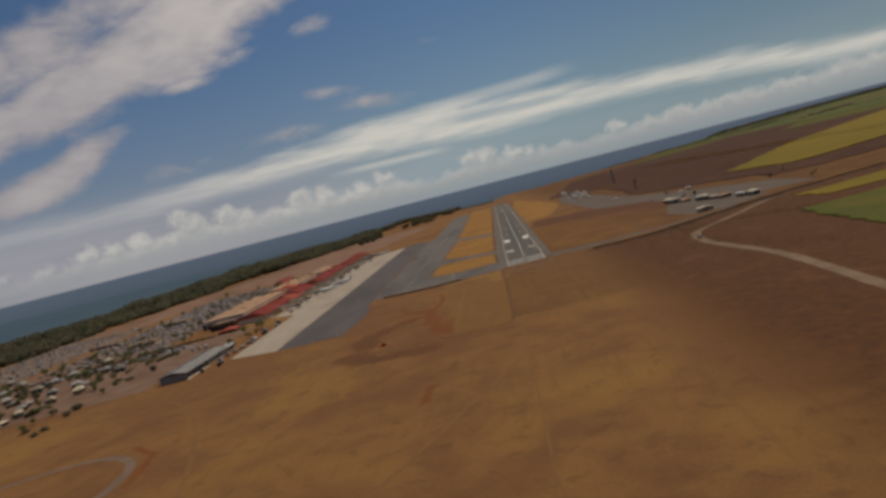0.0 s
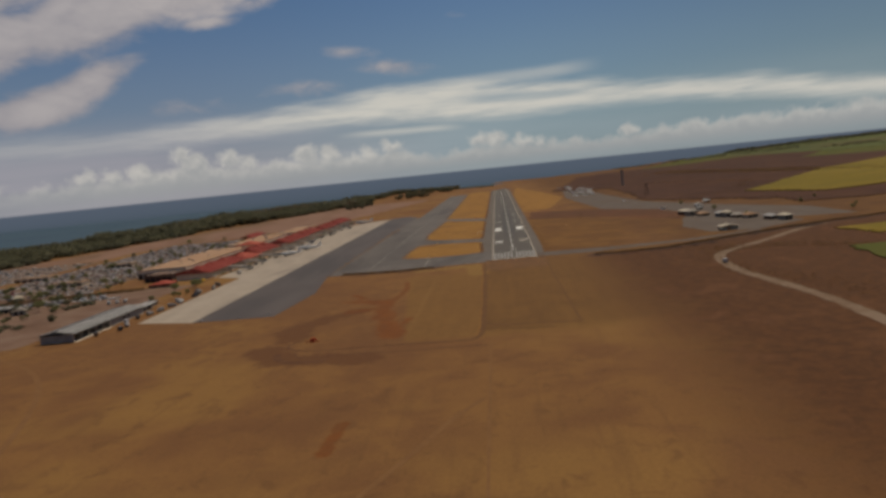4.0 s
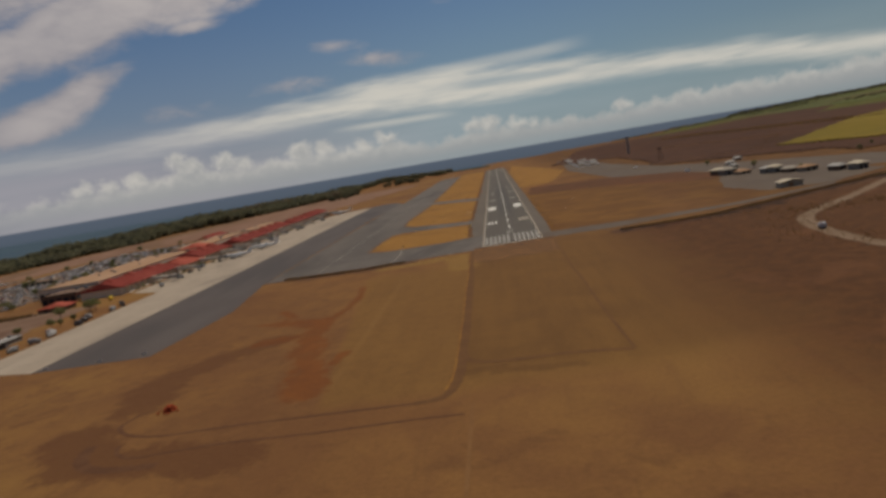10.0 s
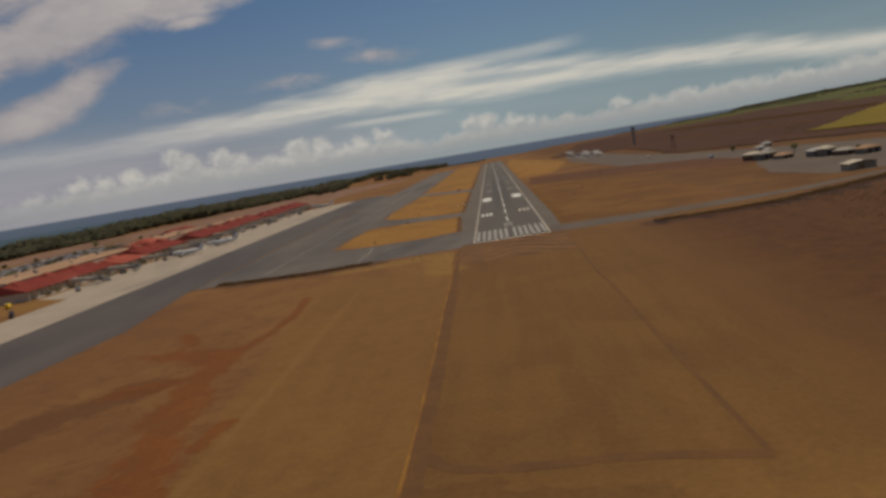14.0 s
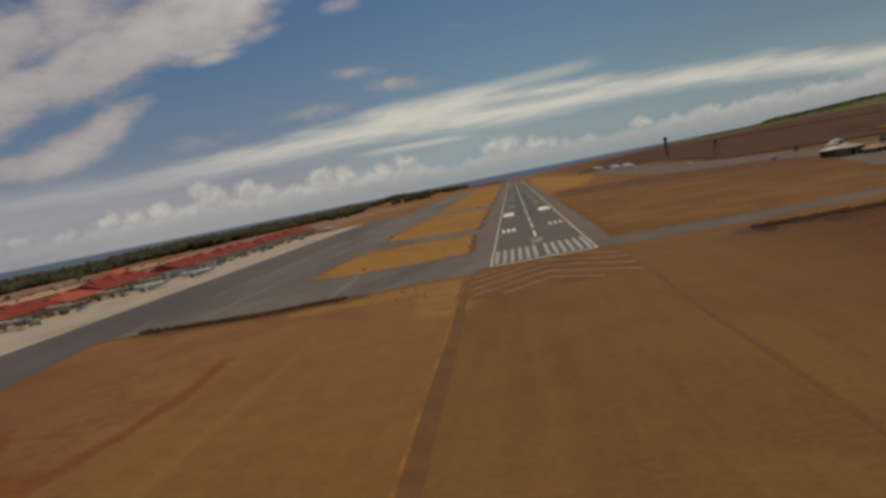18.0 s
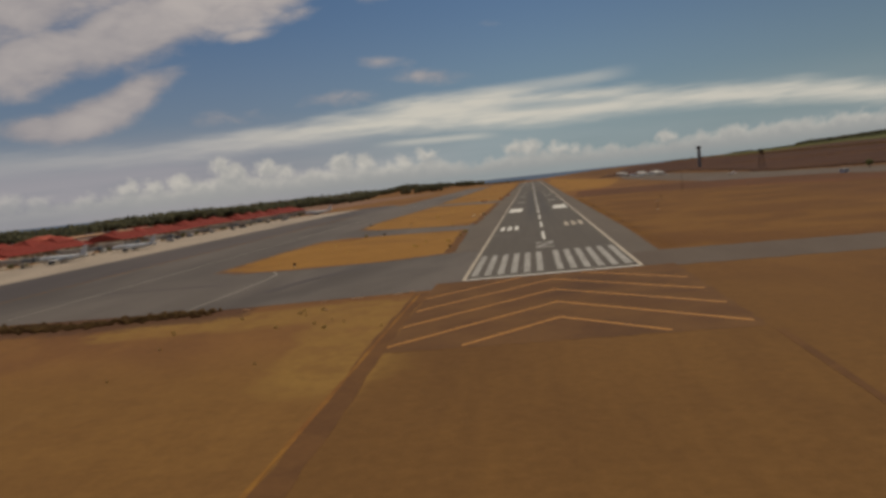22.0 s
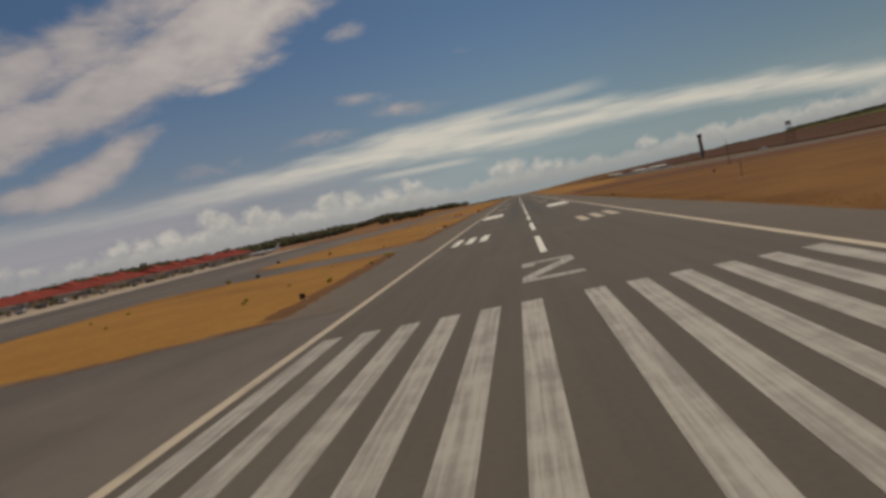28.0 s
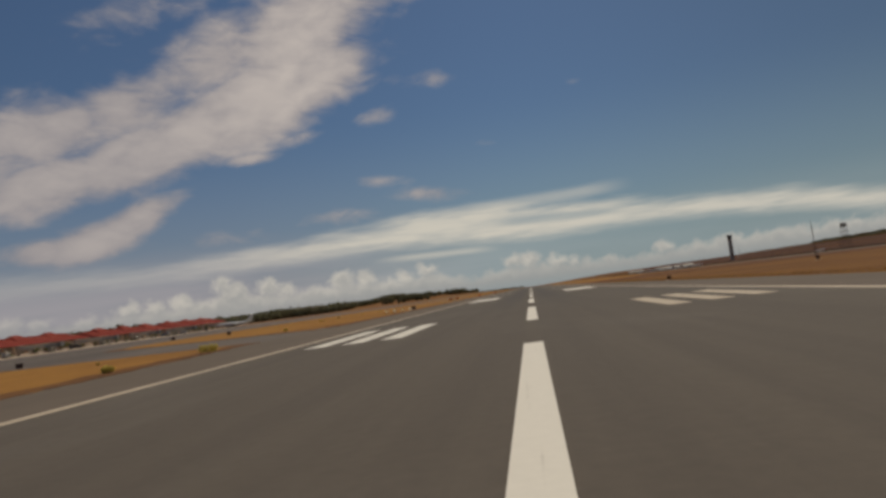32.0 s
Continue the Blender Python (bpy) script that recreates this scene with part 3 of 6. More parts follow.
M_APRON = material("apron_asphalt", [(0.070, 0.055, 0.049), (0.084, 0.067, 0.059), (0.058, 0.047, 0.043)], 34, 1.3, 0.85, 0.01, spec=0.25, stretch=(1, 0.25, 1))
M_CONC = material("apron_concrete", [(0.285, 0.228, 0.172), (0.32, 0.258, 0.195), (0.24, 0.192, 0.148)], 16, 0.9, 0.9, 0.005, spec=0.2, stretch=(1, 0.35, 1), grain=0.15)
M_BLAST = material("blast_pad_asphalt", [(0.102, 0.048, 0.019), (0.130, 0.063, 0.023), (0.080, 0.039, 0.018)], 13, 1.0, 0.93, 0.02, spec=0.15, grain=0.3)
M_YARD = material("reddish_dirt_yard", [(0.135, 0.074, 0.045), (0.17, 0.105, 0.07), (0.105, 0.056, 0.034)], 24, 2.0, 0.93, 0.03, spec=0.15, grain=0.3)
M_LOT = material("car_park_asphalt", [(0.125, 0.080, 0.053), (0.15, 0.096, 0.064)], 22, 1.5, 0.9, spec=0.2)
M_WHITE = worn_paint("white_paint", (0.32, 0.296, 0.254), (0.13, 0.112, 0.094), 0.37)
M_EDGE = worn_paint("dusty_edge_paint", (0.40, 0.33, 0.24), (0.16, 0.13, 0.10), 0.5)
M_WHITE2 = worn_paint("fresh_white_paint", (0.60, 0.57, 0.50), (0.2, 0.18, 0.16), 0.6)
M_YPAINT = worn_paint("yellow_paint", (0.46, 0.185, 0.012), (0.17, 0.08, 0.027), 0.46)
M_LINE = worn_paint("faded_line_paint", (0.29, 0.26, 0.21), (0.11, 0.095, 0.085), 0.45)
M_SEA = water()
M_ROOF = material("red_roof_tile", [(0.20, 0.034, 0.024), (0.165, 0.030, 0.021), (0.22, 0.046, 0.032)], 12, 0.8, 0.85, 0.05, spec=0.1, grain=0.25)
M_ROOF2 = material("faded_red_roof", [(0.33, 0.075, 0.048), (0.28, 0.062, 0.04)], 9, 0.8, 0.85, 0.05, spec=0.1, grain=0.2)
M_TAN = material("tan_flat_roof", [(0.33, 0.19, 0.10), (0.29, 0.165, 0.09), (0.36, 0.22, 0.13)], 14, 1.2, 0.9, grain=0.15)
M_WALL = material("beige_plaster", [(0.80, 0.66, 0.49), (0.70, 0.57, 0.42)], 5, 0.6, 0.85, grain=0.14)
M_SHADE = material("screened_gallery", [(0.42, 0.345, 0.245), (0.36, 0.30, 0.21)], 4, 0.5, 0.85, grain=0.25)
M_BROWN = material("brown_timber_wall", [(0.17, 0.10, 0.065), (0.135, 0.08, 0.052)], 5, 0.5, 0.85, grain=0.2)
M_COL = material("pale_concrete", [(0.62, 0.54, 0.43), (0.53, 0.46, 0.37)], 3, 0.4, 0.85, grain=0.12)
M_DARK = material("dark_opening", [(0.02, 0.018, 0.017), (0.03, 0.026, 0.024)], 3, 0.5, 0.8)
M_STEEL = material("grey_metal_sheet", [(0.25, 0.23, 0.205), (0.20, 0.185, 0.165)], 8, 0.7, 0.6, metal=0.0, grain=0.2)
M_CREAM = material("cream_metal_roof", [(0.46, 0.38, 0.26), (0.38, 0.31, 0.22)], 6, 0.7, 0.6, grain=0.15)
M_PALE = material("pale_roof_sheet", [(0.36, 0.335, 0.30), (0.28, 0.26, 0.235)], 7, 0.8, 0.65, grain=0.18)
M_PLANE = material("white_aircraft_paint", [(0.74, 0.73, 0.70), (0.68, 0.67, 0.645)], 4, 0.7, 0.35, spec=0.5, grain=0.05)
M_GREY = material("grey_metal", [(0.20, 0.20, 0.20), (0.15, 0.15, 0.15)], 2, 0.3, 0.55, metal=0.3)
M_BLACK = material("black_rubber", [(0.02, 0.02, 0.02), (0.03, 0.03, 0.03)], 1, 0.2, 0.8)
M_MAST = material("weathered_brown_steel", [(0.10, 0.062, 0.045), (0.08, 0.05, 0.038)], 2, 0.3, 0.7)
M_HANGAR = material("dull_hangar_sheet", [(0.27, 0.225, 0.17), (0.21, 0.175, 0.135)], 5, 0.6, 0.7, grain=0.18)
M_TOWER = material("taupe_concrete", [(0.42, 0.35, 0.28), (0.36, 0.30, 0.24)], 5, 0.6, 0.85)
M_SIGN = material("sign_dark_back", [(0.070, 0.038, 0.028), (0.09, 0.05, 0.036)], 0.5, 0.1, 0.7)
M_YSIGN = material("yellow_sign_face", [(0.88, 0.58, 0.05), (0.80, 0.53, 0.05)], 0.5, 0.1, 0.6)
M_ORANGE = material("orange_marker", [(0.55, 0.13, 0.03), (0.5, 0.12, 0.03)], 0.5, 0.1, 0.6)
M_GLASS = glass("dark_window_glass", (0.05, 0.055, 0.058))
M_BARK = material("bark", [(0.10, 0.065, 0.042), (0.075, 0.05, 0.034)], 1.0, 0.15, 0.95)
M_LEAF = leafy(material("leaf_clumps", [(0.19, 0.19, 0.085), (0.23, 0.215, 0.095), (0.24, 0.20, 0.095)], 20, 1.0, 0.9, spec=0.1, island=0.35))
M_WOODS = leafy(material("coastal_woods", [(0.112, 0.108, 0.066), (0.134, 0.124, 0.070), (0.162, 0.126, 0.084)], 110, 2.5, 0.95, spec=0.1, island=0.2), 0.5)
M_BRUSH = leafy(material("dry_brush", [(0.185, 0.108, 0.050), (0.225, 0.138, 0.060), (0.150, 0.088, 0.042)], 10, 0.8, 0.95, spec=0.1, island=0.4))
M_DARKBUSH = leafy(material("dark_dry_bush", [(0.44, 0.32, 0.11), (0.50, 0.36, 0.13)], 2, 0.3, 0.95, spec=0.1, island=0.3), 0.6)
M_BUSH = leafy(material("yellow_green_bush", [(0.50, 0.41, 0.11), (0.56, 0.44, 0.12)], 2, 0.3, 0.9, spec=0.1, island=0.3))
M_TUFT = leafy(material("dry_grass_blades", [(0.25, 0.125, 0.028), (0.30, 0.16, 0.04), (0.17, 0.1, 0.03)], 6, 0.5, 0.95, spec=0.1, island=0.3))
CAR_PAINTS = [material("car_paint_" + n, [c, tuple(v * 0.92 for v in c)], 2, 0.4, 0.35, spec=0.5, grain=0.05) for n, c in
              (("white", (0.5, 0.49, 0.47)), ("silver", (0.28, 0.28, 0.275)), ("dark", (0.05, 0.05, 0.055)), ("red", (0.30, 0.035, 0.03)), ("blue", (0.06, 0.09, 0.17)), ("tan", (0.34, 0.29, 0.22)))]


# ---------------------------------------------------------------- mesh helpers
def obj(name, verts, faces, mat, parent=None, label=""):
    me = bpy.data.meshes.new(name)
    me.from_pydata([tuple(v) for v in verts], [], [tuple(f) for f in faces])
    me.materials.append(mat)
    ob = new(name, me)
    ob.parent = parent
    if label:
        ob["label"] = label
    return ob


def part(name, bm, mat, parent=None, label="", smooth=False):
    """One bmesh becomes one mesh object under its thing."""
    me = bpy.data.meshes.new(name)
    bm.normal_update()
    bm.to_mesh(me)
    bm.free()
    me.materials.append(mat)
    if smooth:
        for p in me.polygons:
            p.use_smooth = True
    ob = new(name, me)
    ob.parent = parent
    if label:
        ob["label"] = label
    return ob


def again(name, ob, parent, m, label=""):
    """Another part on the same mesh."""
    o = new(name, ob.data)
    o.parent, o.matrix_basis = parent, m
    if label:
        o["label"] = label
    return o


def thing(name, label, category, group="", m=None):
    ob = new(name)
    tagged(ob, label, category, group)
    if m is not None:
        ob.matrix_basis = m
    return ob


def box(bm, x0, x1, y0, y1, z0, z1, bevel=0.0):
    v = [bm.verts.new(p) for p in ((x0, y0, z0), (x1, y0, z0), (x1, y1, z0), (x0, y1, z0), (x0, y0, z1), (x1, y0, z1), (x1, y1, z1), (x0, y1, z1))]
    fs = [bm.faces.new([v[i] for i in f]) for f in ((3, 2, 1, 0), (4, 5, 6, 7), (0, 1, 5, 4), (1, 2, 6, 5), (2, 3, 7, 6), (3, 0, 4, 7))]
    if bevel:
        bmesh.ops.bevel(bm, geom=list({e for f in fs for e in f.edges}), offset=bevel, segments=1, affect="EDGES")
    return bm


def boxed(*a, bevel=0.0):
    return box(bmesh.new(), *a, bevel=bevel)


def tube(bm, a, b, r0, r1=None, n=8):
    """A tapered tube from a to b."""
    a, b, r1 = Vector(a), Vector(b), r0 if r1 is None else r1
    q = (b - a).to_track_quat("Z", "Y")
    rings = [[bm.verts.new(p + q @ Vector((r * math.cos(6.2832 * i / n), r * math.sin(6.2832 * i / n), 0))) for i in range(n)] for p, r in ((a, r0), (b, r1))]
    for i in range(n):
        bm.faces.new((rings[0][i], rings[0][(i + 1) % n], rings[1][(i + 1) % n], rings[1][i]))
    bm.faces.new(rings[0][::-1])
    bm.faces.new(rings[1])
    return bm


def lathe(bm, axis_pts, n=14):
    """A body round the y axis: (y, half width, half height, z offset) stations."""
    rings = [[bm.verts.new((w * math.cos(6.2832 * i / n), y, z + h * math.sin(6.2832 * i / n))) for i in range(n)] for y, w, h, z in axis_pts]
    for a, b in zip(rings, rings[1:]):
        for i in range(n):
            bm.faces.new((a[i], a[(i + 1) % n], b[(i + 1) % n], b[i]))
    bm.faces.new(rings[0][::-1])
    bm.faces.new(rings[-1])
    bmesh.ops.recalc_face_normals(bm, faces=bm.faces)
    return bm


def slab(name, outline, top, mat, label, depth=0.4, parent=None, category="", rough_edge=0.0, seed=1):
    """A flat paved or planted area with real thickness; rough_edge: metres by which its outline wanders."""
    rng = random.Random(seed)
    pts = []
    n = len(outline)
    for i in range(n):
        a, b = Vector(outline[i]), Vector(outline[(i + 1) % n])
        steps = max(1, int((b - a).length / (rough_edge * 4))) if rough_edge else 1
        side = Vector((-(b - a).y, (b - a).x)).normalized()
        for s in range(steps):
            p = a.lerp(b, s / steps)
            pts.append(p + side * rng.uniform(-rough_edge, rough_edge) if s and rough_edge else p)
    bm = bmesh.new()
    vs = [bm.verts.new((p.x, p.y, top)) for p in pts]
    es = [bm.edges.new((vs[i], vs[(i + 1) % len(vs)])) for i in range(len(vs))]
    bmesh.ops.triangle_fill(bm, use_beauty=True, edges=es)
    for f in bm.faces:
        if f.normal.z < 0:
            f.normal_flip()
    low = [bm.verts.new((p.x, p.y, top - depth)) for p in pts]
    for i in range(len(vs)):
        j = (i + 1) % len(vs)
        bm.faces.new((vs[i], vs[j], low[j], low[i]))
    ob = part(name, bm, mat, parent)
    return tagged(ob, label, category, kind="structure") if parent is None else ob


def ribbon(name, pts, width, top, mat, label, parent=None, seed=3, wobble=0.4):
    """A track or painted line that follows pts smoothly."""
    rng = random.Random(seed)
    P = [Vector(p) for p in pts]
    fine = []
    for i in range(len(P) - 1):
        a, b, c, d = P[max(i - 1, 0)], P[i], P[i + 1], P[min(i + 2, len(P) - 1)]
        for s in range(10):
            u = s / 10
            fine.append(0.5 * ((2 * b) + (c - a) * u + (2 * a - 5 * b + 4 * c - d) * u * u + (3 * b - a - 3 * c + d) * u ** 3))
    fine.append(P[-1])
    verts, faces = [], []
    for i, p in enumerate(fine):
        t = fine[min(i + 1, len(fine) - 1)] - fine[max(i - 1, 0)]
        s = Vector((-t.y, t.x)).normalized() * width / 2
        w = 1 + rng.uniform(-wobble, wobble) * 0.4
        z = hgt(p.x, p.y) + top
        for q, zz in ((p + s * w, z), (p - s * w, z), (p + s * w * 1.05, z - 0.3), (p - s * w * 1.05, z - 0.3)):
            verts.append((q.x, q.y, zz))
        if i:
            a, b = 4 * (i - 1), 4 * i
            faces += [(a + 1, b + 1, b, a), (a, b, b + 2, a + 2), (b + 1, a + 1, a + 3, b + 3)]
    ob = obj(name, verts, faces, mat, parent)
    return tagged(ob, label, kind="structure") if parent is None else ob


def interp(v, xs, ys):
    return float(np.interp(v, xs, ys))


# ---------------------------------------------------------------- ground and sea
SEA_Z = -26.0


def smooth01(t):
    t = min(max(t, 0.0), 1.0)
    return t * t * (3 - 2 * t)


def shore(x, y):
    """Metres inland from the cliff edge (negative: out at sea)."""
    west = x - interp(y, (-5000, -800, 0, 500, 861, 1105, 1818, 2342, 2640, 5000), (-2300, -1700, -1500, -1430, -1350, -1230, -1090, -680, -480, 900))
    north = interp(x, (-1500, -700, -200, 300, 800, 1500, 2100, 3000, 4000), (2900, 2700, 2830, 2920, 3350, 3900, 5600, 8700, 11000)) - y
    d = min(west, north)
    return d + 45 * (noise.noise((x / 210, y / 210, 0.3))) + 14 * noise.noise((x / 45, y / 45, 1.7))


def hgt(x, y):
    """Height of the land."""
    d = shore(x, y)
    z = -(1 - smooth01((d + 40) / 110)) * 36
    z += 15 * math.exp(-((x + 400) / 190) ** 2 - ((y - 2330) / 230) ** 2)
    z += 13 * smooth01((x - 480 + 0.2 * (y - 400)) / 360)                    # ploughed rise beyond the ramp
    r = math.hypot(x, y)
    if x > 0 and r > 2400:
        top = interp(math.degrees(math.atan2(x, y)), (11, 16.5, 22, 28, 34, 50, 75, 110), (0, 9, 20, 33, 46, 72, 95, 80))
        z += smooth01((r - 2400) / 1700) * top * (1 + 0.1 * noise.noise((x / 900, y / 900, 4))) + 5 * noise.noise((x / 400, y / 400, 9)) * smooth01((r - 2400) / 1500)
    return z


def build_ground():
    xs = np.unique(np.r_[np.linspace(-5000, -1600, 35), np.linspace(-1600, 1400, 121), np.linspace(1400, 4000, 66), np.linspace(4000, 5600, 16)])
    ys = np.unique(np.r_[np.linspace(-5000, -1400, 25), np.linspace(-1400, 3600, 201), np.linspace(3600, 5600, 30)])
    verts = [(x, y, hgt(x, y)) for y in ys for x in xs]
    w = len(xs)
    faces = [(j * w + i, j * w + i + 1, (j + 1) * w + i + 1, (j + 1) * w + i) for j in range(len(ys) - 1) for i in range(w - 1)]
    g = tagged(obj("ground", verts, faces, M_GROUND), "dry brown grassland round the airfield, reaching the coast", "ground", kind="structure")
    for p in g.data.polygons:
        p.use_smooth = True
    s = 5800
    tagged(obj("water", [(-s, -s, SEA_Z), (s, -s, SEA_Z), (s, s, SEA_Z), (-s, s, SEA_Z)], [(0, 1, 2, 3)], M_SEA), "deep blue open sea with small whitecaps", "sea", kind="structure")


build_ground()


def field(name, a, b, c, d, mat, label, lift=0.35, n=24, edge=6.0, seed=5):
    """A crop or soil field between four corners that drapes over the land."""
    rng = random.Random(seed)
    A, B, C, D = (Vector(p) for p in (a, b, c, d))
    verts, faces = [], []
    for j in range(n + 1):
        for i in range(n + 1):
            u, v = i / n, j / n
            p = A.lerp(B, u).lerp(D.lerp(C, u), v)
            if i in (0, n) or j in (0, n):
                p = p + Vector((rng.uniform(-edge, edge), rng.uniform(-edge, edge)))
            verts.append((p.x, p.y, hgt(p.x, p.y) + lift))
    for j in range(n):
        for i in range(n):
            q = j * (n + 1) + i
            faces.append((q, q + 1, q + n + 2, q + n + 1))
    rim = [*range(n + 1), *[(n + 1) * k + n for k in range(1, n + 1)], *range((n + 1) * (n + 1) - 2, n * (n + 1) - 1, -1), *[(n + 1) * k for k in range(n - 1, 0, -1)]]
    base = len(verts)
    verts += [(verts[r][0], verts[r][1], verts[r][2] - lift - 1.0) for r in rim]
    for k in range(len(rim)):
        k2 = (k + 1) % len(rim)
        faces.append((rim[k2], rim[k], base + k, base + k2))
    return tagged(obj(name, verts, faces, mat), label, "field", kind="structure")


field("field_plough_wide", (262, 720), (470, 330), (2600, 900), (1500, 3300), M_PLOUGH, "broad dark brown ploughed slope beyond the ramp", 0.7, 60, seed=7)
field("field_plough_north", (150, 1420), (520, 1000), (1750, 3050), (330, 2320), M_PLOUGH, "dark reddish-brown ploughed field beyond the ramp", 0.85, 44)
field("field_plough_south", (275, 660), (430, 440), (640, 1080), (300, 1300), M_PLOUGH, "dark reddish-brown ploughed field behind the hangars", 1.0, 30, seed=8)
field("field_plough_east", (420, 330), (1500, 260), (1500, 470), (450, 560), M_PLOUGH, "dark reddish-brown ploughed strip below the cane", 0.9, 40, seed=9)
field("field_cane", (450, 650), (520, 470), (1700, 400), (1250, 1500), M_YELLOW, "yellowing sugar cane field on the slope", 2.2, 44, seed=11)
field("field_green_south", (272, -115), (258, -300), (900, -330), (800, -40), M_GREEN, "green crop field beside the dirt road", 0.9, 24, 4.0, seed=12)
field("field_green_strip", (318, 8), (330, -50), (900, -10), (900, 130), M_YELLOW, "yellow-green crop strip along a hedge", 0.8, 24, 4.0, seed=13)
field("field_far_green", (950, 3120), (1950, 1560), (5400, 2300), (2300, 5400), M_HILL, "green pasture on the far hillside", 1.5, 60, seed=14)
field("field_far_band", (600, 2420), (1420, 1680), (2300, 2300), (1010, 3350), M_GREEN, "pale green band of crops near the coast", 0.8, 30, seed=15)
field("field_far_olive", (1560, 1500), (4600, 1450), (5000, 2900), (2700, 2800), M_GREEN, "olive green field high on the slope", 2.6, 44, seed=16)

# ---------------------------------------------------------------- soil, tracks and roads
slab("soil_dark_strip", [(40, 470), (46, 640), (165, 548), (238, 436), (258, 300), (225, 250), (150, 380)], 0.022, M_SCRUB, "dark brown bare strip along the ramp", rough_edge=4, seed=23)
slab("grass_golden_east", [(34, 660), (36, 1500), (60, 2080), (120, 1500), (150, 1080), (95, 720), (60, 640)], 0.022, M_GOLD, "golden dry grass beside the runway", rough_edge=4, seed=24)
slab("soil_pale_strip", [(-880, 452), (-700, 450), (-668, 660), (-520, 700), (-400, 900), (-330, 1200), (-250, 1700), (-330, 1880), (-470, 1840), (-545, 1730), (-740, 1089), (-850, 600)], 0.024, M_PALESOIL, "pale pinkish bare soil between the terminal and the woods", rough_edge=9, seed=71)
ribbon("dirt_road", [(330, 60), (285, 22), (250, -15), (222, -44), (196, -68), (176, -92), (165, -128), (162, -180), (168, -235), (174, -300), (172, -380), (160, -560), (130, -900)], 8.5, 0.04, M_ROAD, "pale dirt road curving through the scrub")
ribbon("track_centre", [(-31, -14), (-30.5, -60), (-28.5, -110), (-28, -162), (-27, -241), (-27, -285), (-27, -302), (-28.5, -317), (-32, -325), (-40, -327)], 3.4, 0.034, M_TRACK, "worn dirt track running to the taxiway")
ribbon("track_grass_edge", [(-31.4, -16), (-31.2, -60), (-30.6, -110), (-30.2, -162), (-29.2, -241), (-29.2, -300), (-31, -318)], 0.6, 0.036, M_GOLD2, "thin line of golden grass beside the track", wobble=1.2)
ribbon("track_fork", [(-27.5, -276), (-25.5, -287), (-20, -294), (-8, -297), (10, -298), (31, -303)], 3.0, 0.038, M_TRACK, "worn dirt track branching east")
ribbon("track_loop_north", [(-38, -327), (-55, -326), (-74, -325), (-100, -324), (-122, -324), (-136, -319), (-144, -309), (-141, -297)], 1.6, 0.03, M_RUT, "worn wheel track looping round a soil heap")
ribbon("track_loop_south", [(-24, -341), (-43, -340), (-68, -340), (-93, -338), (-112, -339), (-123, -340), (-131, -335), (-134, -328)], 1.4, 0.028, M_RUT, "dark wheel track south of the soil heap")
ribbon("track_loop_outer", [(-112, -348), (-126, -347), (-135, -344), (-142, -336), (-145, -325)], 4.2, 0.026, M_RUT, "dark worn strip round the loop track")
ribbon("track_south", [(-22, -333), (-22, -400), (-22, -469), (-22, -560), (-24, -760)], 1.2, 0.03, M_TRACK_PALE, "pale narrow track along the approach line")
ribbon("track_diagonal", [(-24, -428), (-36, -450), (-52, -490), (-74, -540), (-110, -620)], 2.6, 0.036, M_TRACK_PALE, "worn diagonal dirt track")
ribbon("ditch_east", [(30, -75), (29, -134), (30, -179), (30, -240), (31, -303)], 1.2, 0.027, M_TRACK, "shallow brown ditch across the grass")
ribbon("track_village", [(-150, -700), (-210, -480), (-290, -330), (-420, -240), (-560, -190), (-760, -150)], 3.0, 0.04, M_TRACK_PALE, "pale track skirting the hangar area")
ribbon("track_circle", [(-380, -470), (-340, -452), (-305, -440), (-276, -444), (-254, -464), (-246, -494), (-250, -535), (-266, -600), (-300, -690)], 6.0, 0.04, M_LOT, "curved grey service road in red soil")

# ---------------------------------------------------------------- pavements
def widened(outline, by):
    """The same outline, pushed outwards from its middle."""
    mid = sum((Vector(p) for p in outline), Vector((0, 0))) / len(outline)
    return [tuple(Vector(p) + Vector((math.copysign(by, p[0] - mid.x) if p[0] < mid.x else 0.0, math.copysign(by * 0.8, p[1] - mid.y)))) for p in outline]


slab("taxiway", [(-190, -16), (-150, -9), (-82, -14), (-29.2, -11), (-29.2, -1), (-22.5, -1), (-22.5, 2080), (-182, 2080), (-182, 780), (-192, 760)], 0.03, M_TAXI, "pale grey asphalt taxiway joining the runway")
slab("apron", [(-250, -205), (-186, -207), (-178, -115), (-191, -17), (-194, 500), (-188, 800), (-214, 860), (-250, 840)], 0.035, M_APRON, "dark asphalt apron with oil stains")
slab("apron_concrete", [(-302, -188), (-250.2, -204.8), (-250.2, 816), (-290, 800), (-338, 700), (-338, 60), (-304, 40)], 0.04, M_CONC, "pale concrete aircraft stands in front of the terminal")
slab("ramp_east", [(168, 548), (240, 440), (262, 300), (330, 150), (400, 130), (400, 260), (330, 420), (262, 640), (240, 1000), (240, 1690), (190, 1720), (172, 1300), (150, 1000)], 0.03, M_RAMP, "grey asphalt ramp for light aircraft")
slab("ramp_east_south", [(262, 302), (236, 262), (205, 150), (216, 72), (262, 59), (330, 108), (329, 148)], 0.026, M_RAMP, "brown-grey worn ramp in front of small hangars", rough_edge=1.5, seed=28)
